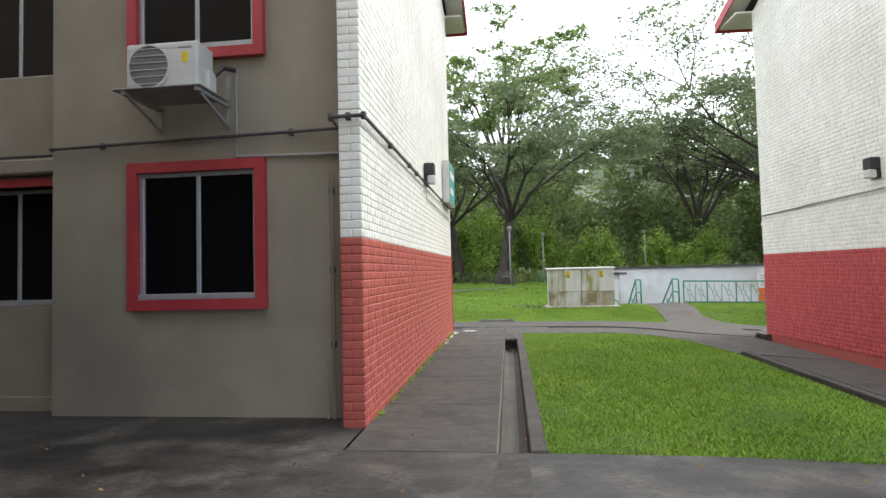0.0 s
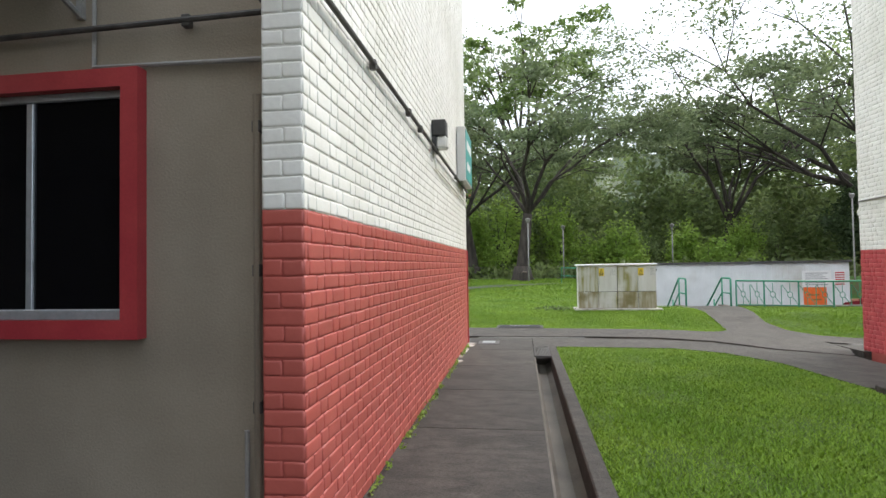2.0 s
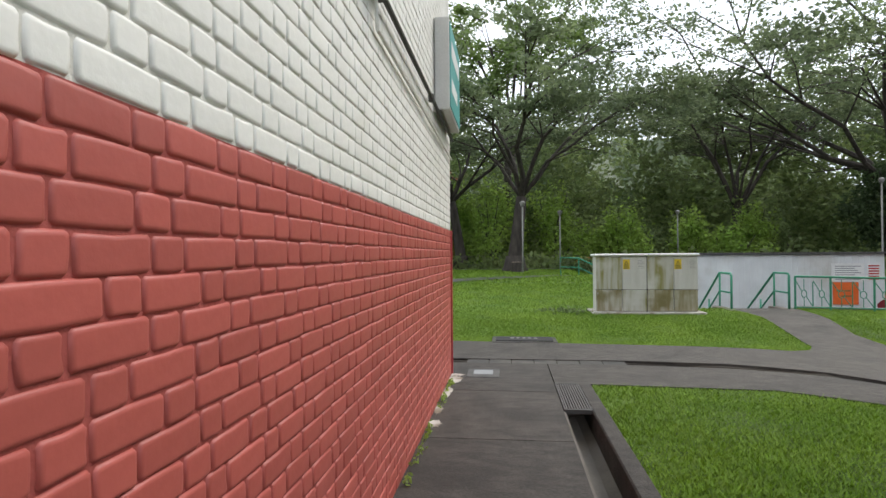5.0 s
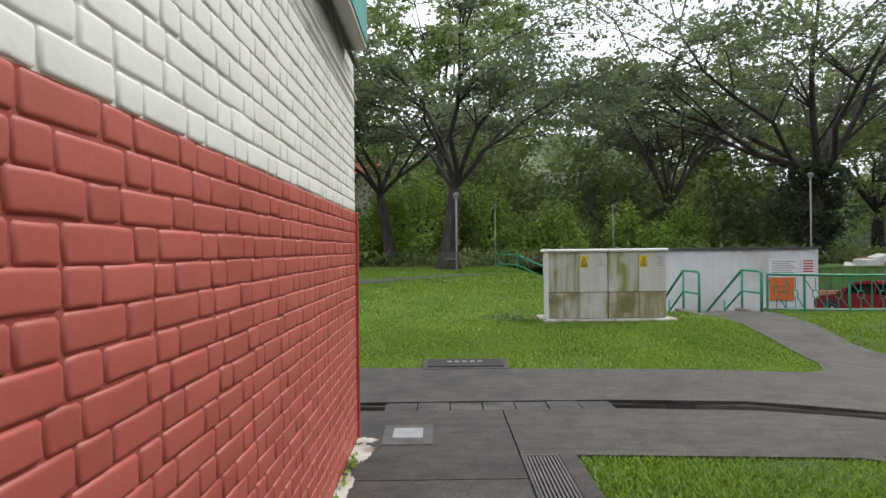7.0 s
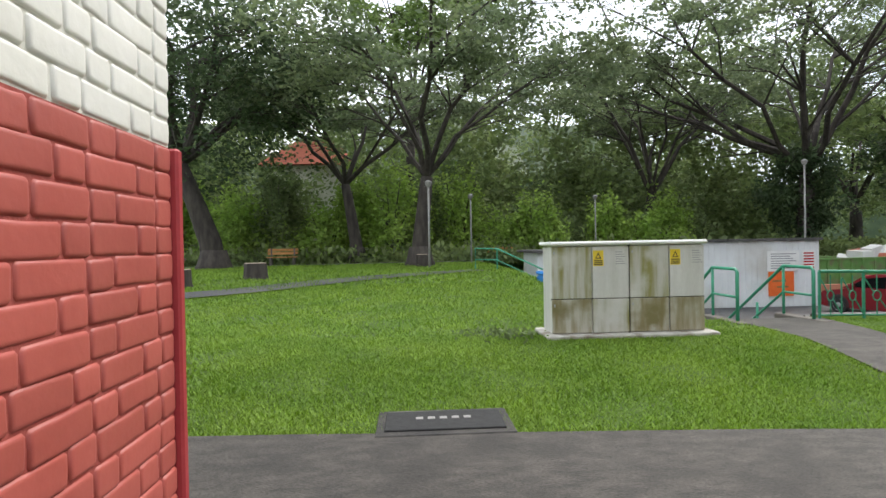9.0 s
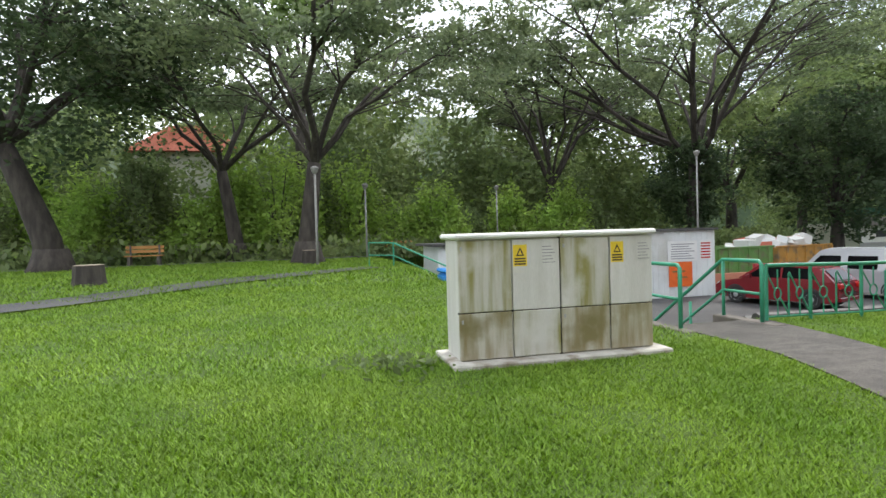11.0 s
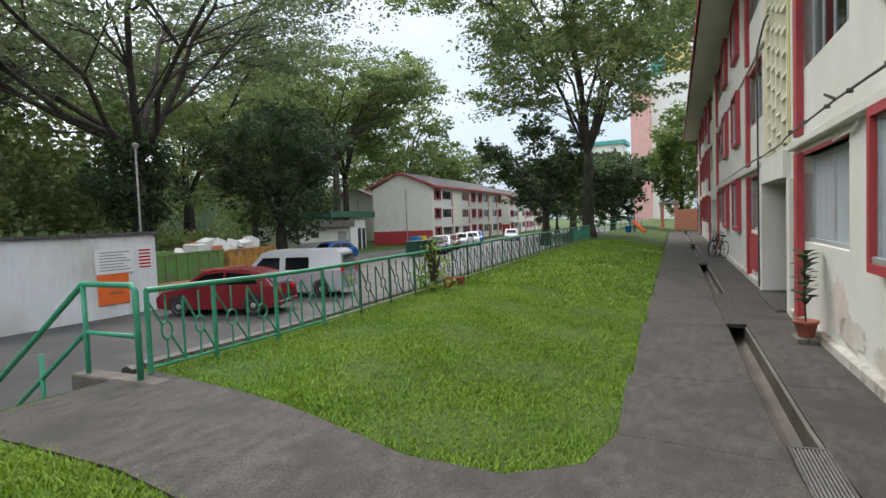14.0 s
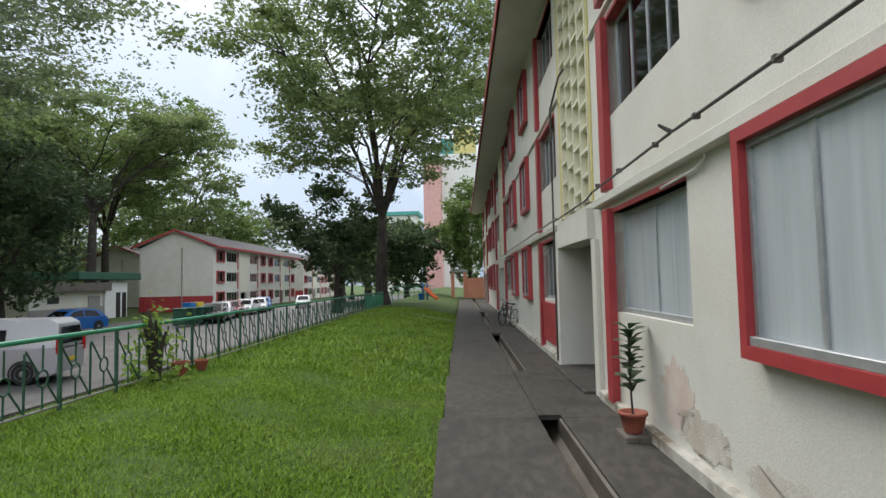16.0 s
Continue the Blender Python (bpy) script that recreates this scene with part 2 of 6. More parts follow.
BIN_BLUE = mat("blue_bin_plastic", (0.01, 0.17, 0.5), (0.015, 0.2, 0.55), 3, 0.5, 0.1)
WOOD = mat("varnished_bench_wood", (0.42, 0.20, 0.05), (0.5, 0.26, 0.08), 6, 0.6, 0.3, stretch=(0.5, 6, 6))
STUMP = mat("cut_stump_wood", (0.3, 0.24, 0.17), (0.38, 0.31, 0.23), 9, 0.9, 0.5)
PINK = mat("pink_tower_paint", (0.62, 0.36, 0.33), (0.68, 0.4, 0.37), 1, 0.8, 0.1)
ORANGE_WALL = mat("salmon_block_paint", (0.55, 0.22, 0.14), (0.6, 0.26, 0.17), 1, 0.8, 0.1)
TILE_RED = mat("red_roof_tiles", (0.45, 0.12, 0.08), (0.52, 0.16, 0.1), 4, 0.8, 0.3)
FIG_LEAF = leafy("fiddle_leaf", (0.02, 0.05, 0.015), (0.04, 0.08, 0.025), 3, 0.15)
MUD = mat("litter_brown", (0.2, 0.11, 0.05), (0.3, 0.2, 0.07), 8, 0.9, 0.1)
TEAL = mat("teal_sign_face", (0.05, 0.3, 0.28), (0.07, 0.35, 0.32), 3, 0.5, 0)
GLASS = bpy.data.materials.new("dark_window_glass")
GLASS.use_nodes = True
gb = GLASS.node_tree.nodes["Principled BSDF"]
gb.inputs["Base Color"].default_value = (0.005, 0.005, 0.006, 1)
gb.inputs["Roughness"].default_value = 0.06
gb.inputs["Specular IOR Level"].default_value = 0.3

# ---- mesh helpers ----


def part(name, bm, material, parent=None, label="", smooth=False):
    me = bpy.data.meshes.new(name)
    bmesh.ops.recalc_face_normals(bm, faces=bm.faces)
    bm.to_mesh(me)
    bm.free()
    me.materials.append(material)
    if smooth:
        me.shade_smooth()
    ob = new(name, me)
    ob.parent = parent
    if label:
        tagged(ob, label)
    return ob


def raw(name, verts, faces, material, parent=None):
    """A mesh from arrays of corners and of equal-sided faces."""
    verts, faces = np.asarray(verts, np.float32), np.asarray(faces, np.int32)
    me = bpy.data.meshes.new(name)
    me.vertices.add(len(verts))
    me.vertices.foreach_set("co", verts.ravel())
    k = faces.shape[1]
    me.loops.add(faces.size)
    me.loops.foreach_set("vertex_index", faces.ravel())
    me.polygons.add(len(faces))
    me.polygons.foreach_set("loop_start", np.arange(0, faces.size, k, dtype=np.int32))
    me.update(calc_edges=True)
    me.shade_flat()
    me.materials.append(material)
    ob = new(name, me)
    ob.parent = parent
    return ob


def thing(name, label, category, group="", kind="", at=None):
    ob = new(name)
    if at is not None:
        ob.matrix_world = at
    return tagged(ob, label, category, group, kind)


def box(bm, x0, x1, y0, y1, z0, z1, bevel=0.0):
    r = bmesh.ops.create_cube(bm, size=1.0, matrix=Matrix.Translation(((x0 + x1) / 2, (y0 + y1) / 2, (z0 + z1) / 2)) @ Matrix.Diagonal((abs(x1 - x0), abs(y1 - y0), abs(z1 - z0), 1)))
    if bevel:
        edges = list({e for v in r["verts"] for e in v.link_edges})
        bmesh.ops.bevel(bm, geom=edges, offset=bevel, segments=1, affect="EDGES")
    return bm


def boxes(*rows, bevel=0.0):
    bm = bmesh.new()
    for r in rows:
        box(bm, *r, bevel=bevel)
    return bm


def tube(bm, pts, r, sides=8, r_end=None):
    """A round bar swept along points; it may taper."""
    pts = [Vector(p) for p in pts]
    rings = []
    for i, p in enumerate(pts):
        d = (pts[min(i + 1, len(pts) - 1)] - pts[max(i - 1, 0)]).normalized()
        a = d.cross(Vector((0, 0, 1)))
        if a.length < 1e-3:
            a = Vector((1, 0, 0))
        a.normalize()
        b = d.cross(a).normalized()
        rr = r if r_end is None else r + (r_end - r) * i / (len(pts) - 1)
        rings.append([bm.verts.new(p + (a * math.cos(2 * math.pi * k / sides) + b * math.sin(2 * math.pi * k / sides)) * rr) for k in range(sides)])
    for q, s in zip(rings, rings[1:]):
        for k in range(sides):
            bm.faces.new((q[k], q[(k + 1) % sides], s[(k + 1) % sides], s[k]))
    bm.faces.new(rings[0])
    bm.faces.new(rings[-1])
    return bm


def lathe(bm, rows, sides=16, centre=(0, 0)):
    rings = [[bm.verts.new((centre[0] + r * math.cos(2 * math.pi * k / sides), centre[1] + r * math.sin(2 * math.pi * k / sides), z)) for k in range(sides)] for r, z in rows]
    for q, s in zip(rings, rings[1:]):
        for k in range(sides):
            bm.faces.new((q[k], q[(k + 1) % sides], s[(k + 1) % sides], s[k]))
    bm.faces.new(rings[0])
    bm.faces.new(rings[-1])
    return bm


def step(v, a, b):
    t = np.clip((v - a) / (b - a), 0, 1)
    return t * t * (3 - 2 * t)


ROAD = -1.4


def ground_z(x, y):
    """The lie of the land: flat by the first block, rising to the north lawn, falling along the second block."""
    x, y = np.asarray(x, float), np.asarray(y, float)
    south = -0.30 * step(x, 2.5, 8.5)
    north = 0.15 - 0.06 * step(x, 6.0, 9.0) + 0.35 * step(y, 19.0, 30.0) * (1 - step(x, 3.0, 6.0))
    w = step(y - 0.055 * np.maximum(x - 6.0, 0), 15.0, 17.8)
    return south * (1 - w) + north * w

# ---- plan ----
BLOCK_B = pose(9.37, 13.214, 0, 0, 0, 3.15)


def on_b(u, v):
    p = BLOCK_B @ Vector((u, v, 0))
    return (p.x, p.y)


def fence_y(x):
    return 19.15 + 0.063 * (x - 6.3)


LAWN_A = [(0.645, 3.35), (4.17, 3.2), (4.17, 8.85), (3.9, 10.4), (3.4, 11.2), (2.6, 11.62), (0.645, 11.75)]
EDGE_N = [(4.95, 19.3), (4.95, 17.5), (4.84, 15.94), (4.75, 15.2), (4.5, 14.75), (4.1, 14.5), (3.0, 14.5), (0.5, 14.68), (-1.3, 14.82), (-9, 15.2)]
EDGE_E = [(6.5, 19.3), (6.15, 17.2), (6.05, 16.3), (6.25, 15.7), (6.75, 15.3), on_b(-1.8, 2.08), on_b(8, 2.15), on_b(50, 2.2)]
LAWN_N = [(3.9, 40), (4.95, 40), *EDGE_N, (-40, 16), (-40, 40)]
LAWN_E = [*EDGE_E, (60, 40), (6.5, 40)]
PAVING_N = [(-9, 13.2), (1.3, 13.2), (2.6, 13.08), (3.7, 12.78), (4.55, 12.15), (5.75, 12.0), (6.2, 13.0), on_b(-3.1, 0.93), on_b(-2.0, 0.93), on_b(-1.8, 2.08), *EDGE_E[4::-1], *EDGE_N]
PAVING_S = [(0.242, 11.75), (0.645, 11.75), (2.6, 11.62), (3.4, 11.2), (3.9, 10.4), (4.17, 8.85), (5.8, 8.7), (5.7, 11.95), (4.45, 11.95), (3.6, 12.5), (2.5, 12.78), (1.3, 12.9), (0.242, 12.9)]


def inside(poly, x, y):
    hit = np.zeros(np.shape(x), bool)
    for (ax, ay), (bx, by) in zip(poly, poly[1:] + poly[:1]):
        if ay == by:
            continue
        hit ^= ((ay > y) != (by > y)) & (x < (bx - ax) * (y - ay) / (by - ay) + ax)
    return hit


def edge_distance(poly, x, y):
    best = np.full(np.shape(x), 1e9)
    for (ax, ay), (bx, by) in zip(poly, poly[1:] + poly[:1]):
        dx, dy = bx - ax, by - ay
        t = np.clip(((x - ax) * dx + (y - ay) * dy) / (dx * dx + dy * dy), 0, 1)
        best = np.minimum(best, np.hypot(x - ax - t * dx, y - ay - t * dy))
    return best


def land(x, y):
    """Height of the lawns and of the lower car park."""
    z = ground_z(x, y)
    low = step(y - fence_y(x), 0.35, 0.75) * step(x, 3.4, 4.6)
    return z * (1 - low) + (ROAD - 0.06) * low


# ---- ground sheet ----
gx = np.unique(np.concatenate([np.linspace(-900, -30, 12), np.arange(-30, -8, 1.0), np.arange(-8, 34, 0.2), [0.6, 0.62], np.arange(34, 60, 1.0), np.linspace(62, 900, 14)]))
gy = np.unique(np.concatenate([np.linspace(-600, -12, 8), np.arange(-10, 2, 1.0), np.arange(2, 24, 0.2), np.arange(24, 60, 1.0), np.linspace(62, 1200, 14)]))
GX, GY = np.meshgrid(gx, gy)
GZ = land(GX, GY)
keep = np.zeros(GX.shape, bool)
for lawn, grow in ((LAWN_A, 0.03), (LAWN_N, 0.1), (LAWN_E, 0.1)):
    keep |= inside(lawn, GX, GY) | (edge_distance(lawn, GX, GY) < grow)
paved = ~keep & (GY > -9) & (GY < 19.4) & (GX > -13) & (GX < 60)
GZ = np.where(paved, GZ - 0.5, GZ - 0.01 + 0.012 * np.sin(GX * 3.1 + np.sin(GY * 2.3)) * np.cos(GY * 2.7))
nx, ny = len(gx), len(gy)
ids = np.arange(nx * ny).reshape(ny, nx)
quads = np.stack([ids[:-1, :-1], ids[:-1, 1:], ids[1:, 1:], ids[1:, :-1]], -1).reshape(-1, 4)
ground = raw("ground", np.stack([GX, GY, GZ], -1).reshape(-1, 3), quads, SOIL)
ground.data.shade_smooth()
tagged(ground, "green turf ground falling to a lower car park", "ground", kind="structure")


def slab(name, poly, material, parent=None, lift=0.012, deep=0.42, height=None, cell=0.6):
    """A paved piece on the lie of the land, with sides that reach down."""
    bm = bmesh.new()
    bm.faces.new([bm.verts.new((x, y, 0)) for x, y in poly])
    xs, ys = [p[0] for p in poly], [p[1] for p in poly]
    for lo, hi, axis in ((min(xs), max(xs), 0), (min(ys), max(ys), 1)):
        k = math.ceil(lo / cell) * cell
        while k < hi:
            n = Vector((1, 0, 0)) if axis == 0 else Vector((0, 1, 0))
            bmesh.ops.bisect_plane(bm, geom=bm.verts[:] + bm.edges[:] + bm.faces[:], plane_co=n * k, plane_no=n)
            k += cell
    for v in bm.verts:
        v.co.z = (float(ground_z(v.co.x, v.co.y)) if height is None else height) + lift
    border = [e for e in bm.edges if e.is_boundary]
    r = bmesh.ops.extrude_edge_only(bm, edges=border)
    for v in [g for g in r["geom"] if isinstance(g, bmesh.types.BMVert)]:
        v.co.z -= deep
    return part(name, bm, material, parent)


pavement = thing("pavement", "worn grey concrete footpaths cast in slabs", "footpath", kind="structure")
slab("concrete_slab", [(-14, -8), (12, -8), (12, 3.16), (0.7, 3.33), (-1.0, 3.33), (-1.0, 4.6), (-14, 4.6)], DARK_CONCRETE, pavement, cell=2.0)
for k in range(6):
    y0, y1 = 3.345 + k * 1.6, min(3.345 + (k + 1) * 1.6 - 0.012, 12.9)
    slab("concrete_slab", [(-1.02, y0), (0.23, y0), (0.23, y1), (-1.02, y1)], CONCRETE, pavement)
slab("concrete_slab", PAVING_S, CONCRETE, pavement)
slab("concrete_slab", [(-9, 12.25), (-1.02, 12.25), (-1.02, 12.91), (-9, 12.91)], CONCRETE, pavement)
slab("concrete_slab", PAVING_N, CONCRETE, pavement)
for k in range(7):
    x0 = -0.86 + k * 0.31
    slab("drain_cover_slab", [(x0, 12.915), (x0 + 0.298, 12.915), (x0 + 0.298, 13.185), (x0, 13.185)], DARK_CONCRETE, pavement, lift=0.002 + 0.004 * (k % 2), deep=0.07)
slab("concrete_slab", [(4.52, -2), (5.85, -2), (5.85, 8.69), (4.52, 8.69)], CONCRETE, pavement)
slab("drain_cover_slab", [(0.245, 2.4), (0.49, 2.4), (0.49, 3.3), (0.245, 3.3)], CONCRETE, pavement, lift=0.02)
for k in range(17):
    u0, u1 = -3.1 + k * 3.1, -3.1 + (k + 1) * 3.1 - 0.012
    slab("concrete_slab", [on_b(u0, -0.3), on_b(u1, -0.3), on_b(u1, 0.66), on_b(u0, 0.66)], CONCRETE, pavement)
    slab("concrete_slab", [on_b(max(u0, -1.99), 0.94), on_b(u1, 0.94), on_b(u1, 2.14), on_b(max(u0, -1.79), 2.08)], CONCRETE, pavement)

# ---- drains ----


def drain(line, half, depth, label):
    """An open channel with a dished bed between upright walls."""
    t = thing("storm_drain", label, "drain", kind="structure")
    profile = [(-half - 0.03, -0.01), (-half, -0.03), (-half, -depth), (-half * 0.4, -depth - 0.05), (half * 0.4, -depth - 0.05), (half, -depth), (half, -0.03), (half + 0.03, -0.01)]
    bm = bmesh.new()
    rows = []
    for i, (x, y) in enumerate(line):
        a, b = line[max(i - 1, 0)], line[min(i + 1, len(line) - 1)]
        d = Vector((b[0] - a[0], b[1] - a[1], 0)).normalized()
        n = Vector((-d.y, d.x, 0))
        z = float(ground_z(x, y))
        rows.append([bm.verts.new(Vector((x, y, z)) + n * o + Vector((0, 0, h))) for o, h in profile])
    for p, q in zip(rows, rows[1:]):
        for k in range(len(profile) - 1):
            bm.faces.new((p[k], p[k + 1], q[k + 1], q[k]))
    for end in (rows[0], rows[-1]):
        bm.faces.new(end)
    part("channel", bm, DRAIN_CONC, t)
    return t


da = drain([(0.37, y) for y in np.arange(3.35, 11.9, 0.8)], 0.135, 0.2, "open concrete drain beside the footpath, stained brown")
part("kerb", boxes((0.5, 0.64, 3.35, 11.75, -0.4, 0.025), bevel=0.012), CONCRETE, da)
part("edge", boxes((0.232, 0.25, 3.35, 10.6, -0.3, 0.005)), KERB, da)
drain([(-2.4, 13.05), (1.32, 13.05), (2.0, 13.01), (2.6, 12.93), (3.2, 12.78), (3.65, 12.64), (4.1, 12.38), (4.5, 12.05)], 0.13, 0.2, "curved open drain crossing the concrete footpath")
db = drain([(4.385, y) for y in np.arange(-2, 8.8, 1.0)], 0.11, 0.22, "open drain along the lawn by the brick wall")
part("kerb", boxes((4.17, 4.265, -2, 8.69, -0.4, 0.022), bevel=0.01), CONCRETE, db)
dc = drain([on_b(u, 0.80) for u in np.arange(-2.6, 50, 1.5)], 0.115, 0.22, "long open drain between footpath and flats")
for u0, u1 in ((3.2, 6.6), (14.0, 17.5), (26, 30)):
    slab("cover", [on_b(u0, 0.665), on_b(u1, 0.665), on_b(u1, 0.935), on_b(u0, 0.935)], CONCRETE, dc, lift=0.02, deep=0.06)


def grating(m, length, width, label):
    t = thing("drain_grating", label, "grating", at=m)
    part("frame", boxes((-width / 2, width / 2, 0, 0.03, -0.03, 0.012), (-width / 2, width / 2, length - 0.03, length, -0.03, 0.012), (-width / 2, -width / 2 + 0.02, 0.03, length - 0.03, -0.03, 0.012), (width / 2 - 0.02, width / 2, 0.03, length - 0.03, -0.03, 0.012), bevel=0.003), PIPE_DARK, t)
    n = 9
    for k in range(n):
        x = -width / 2 + 0.02 + (width - 0.04) * (k + 0.5) / n
        part("bar", boxes((x - 0.0075, x + 0.0075, 0.03, length - 0.03, -0.025, 0.01), bevel=0.003), GRATE, t)
    return t


grating(pose(0.37, 10.62, 0.012), 1.12, 0.27, "grey steel bar grating over the open drain")
grating(pose(*on_b(-1.75, 0.8), -0.24, 0, 0, 93.15), 0.9, 0.25, "steel bar grating over the drain by the flats")

# metal cover in the path and the dark chamber lid in the lawn
plate = thing("inspection_cover", "small square metal inspection cover set in concrete", "cover")
part("surround", boxes((-0.8, -0.40, 11.98, 12.46, -0.02, 0.02), bevel=0.006), PIPE_DARK, plate)
part("lid", boxes((-0.72, -0.48, 12.12, 12.36, 0.0, 0.027), bevel=0.004), STEEL, plate)
lid = thing("chamber_lid", "dark rectangular chamber lid at the lawn edge", "cover")
part("surround", boxes((-0.57, 0.54, 14.66, 15.3, -0.05, 0.022), bevel=0.008), DARK_CONCRETE, lid)
part("lid", boxes((-0.5, 0.47, 14.75, 15.22, 0.0, 0.036), bevel=0.006), RUBBER, lid)
for k in range(5):
    part("mark", boxes((-0.25 + k * 0.1, -0.19 + k * 0.1, 15.0, 15.06, 0.03, 0.039)), PIPE_GREY, lid)

# ---- brick walls ----
COURSE = 1.8 / 22


def brick_rows(length, z0, z1, seed):
    """Alternating long and short bricks, every other course shifted; a little uneven."""
    rng = random.Random(seed)
    k0, k1 = round(z0 / COURSE), round(z1 / COURSE)
    for k in range(k0, k1):
        x, n = (0.0 if k % 2 else -0.115), k % 2
        if length < 0.3:
            cut = length if k % 2 else length * rng.uniform(0.42, 0.58)
            for a, b in ((0.0, cut), (cut, length))[: 1 if k % 2 else 2]:
                yield a + 0.003, b - 0.003, k * COURSE + 0.003 + rng.uniform(-0.002, 0.003), (k + 1) * COURSE - 0.003 + rng.uniform(-0.003, 0.002), rng.uniform(0.0055, 0.0085)
            continue
        while x < length - 0.02:
            w = 0.215 if n % 2 == 0 else 0.103
            w *= rng.uniform(0.9, 1.08)
            a, b = max(x, 0.0), min(x + w, length)
            if b - a > 0.03:
                yield a + 0.002, b - 0.002, k * COURSE + 0.003 + rng.uniform(-0.002, 0.003), (k + 1) * COURSE - 0.003 + rng.uniform(-0.003, 0.002), rng.uniform(0.0055, 0.0085)
            x += w + 0.007
            n += 1


def brick_mesh(rows, seed=0, plain=False):
    """Hand-laid bricks thick with paint: wavy outlines, rounded corners and soft pillowed edges."""
    rng = random.Random(seed)
    v, f = [], []
    for x0, x1, z0, z1, p in rows:
        i = len(v)
        if plain or z0 > 3.6:
            for c, y in ((-0.001, -0.001), (0.002, p * 0.75), (0.009, p)):
                v += [(x0 + c, y, z0 + c), (x1 - c, y, z0 + c), (x1 - c, y, z1 - c), (x0 + c, y, z1 - c)]
            f.append((i + 8, i + 11, i + 10, i + 9))
            for q in (i, i + 4):
                f += [(q + k, q + 4 + k, q + 4 + (k + 1) % 4, q + (k + 1) % 4) for k in range(4)]
            continue
        w, h = x1 - x0, z1 - z0
        c = min(0.007, h * 0.2, w * 0.2)
        j = lambda a: rng.uniform(-a, a)
        ring = [(c, 0), (w * 0.5, j(0.0022)), (w - c, 0), (w, c), (w + j(0.002), h * 0.5), (w, h - c), (w - c, h), (w * 0.5, h + j(0.0022)), (c, h), (0, h - c), (j(0.002), h * 0.5), (0, c)]
        slant = [j(0.0022) for _ in range(4)]
        tip = j(0.0012)
        for inset, y in ((-0.0015, -0.001), (0.0012, p * 0.6), (0.0048, p * 0.95), (0.011, p)):
            sx, sz = 1 - 2 * inset / w, 1 - 2 * inset / h
            for qx, qz in ring:
                dx = slant[0] if qz < h / 2 else slant[1]
                dz = slant[2] if qx < w / 2 else slant[3]
                v.append((x0 + w / 2 + (qx - w / 2) * sx + dx, y + (tip * (qx / w - 0.5) if y > 0 else 0), z0 + h / 2 + (qz - h / 2) * sz + dz))
        for r in (i, i + 12, i + 24):
            f += [(r + k, r + 12 + k, r + 12 + (k + 1) % 12, r + (k + 1) % 12) for k in range(12)]
        t = i + 36
        f += [(t + a, t + 11 - a, t + 10 - a, t + a + 1) for a in range(5)]
    return v, f


def brick_wall(parent, m, length, z0, z1, material, isle, seed, near=None):
    """All bricks of one face; those in the stretch `near` (x0, x1, z0, z1) are pieces of their own."""
    single, rest = [], []
    for r in brick_rows(length, z0, z1, seed):
        inn = near and near[0] < r[0] and r[1] < near[1] and near[2] < r[2] and r[3] < near[3]
        (single if inn else rest).append(r)
    v, f = brick_mesh(rest, seed, seed in (5, 6))
    ob = raw("bricks", v, f, isle, parent)
    ob.data.shade_smooth()
    ob.matrix_world = m
    tagged(ob, "painted bricks in alternating bond", kind="stuff")
    shapes = {}
    for n, (x0, x1, zz0, zz1, p) in enumerate(single):
        wide = round((x1 - x0) * 250) / 250
        key = (wide, n * 7 % 5)
        if key not in shapes:
            v, f = brick_mesh([(-wide / 2, wide / 2, -0.0375, 0.0375, 0.008)], n + seed)
            b = raw("brick", v, f, material, parent)
            b.data.shade_smooth()
            shapes[key] = b.data
        else:
            b = new("brick", shapes[key])
            b.parent = parent
        b.matrix_world = m @ Matrix.Translation(((x0 + x1) / 2, (p - 0.008) * 0.8, (zz0 + zz1) / 2))


EAVE = 7.7


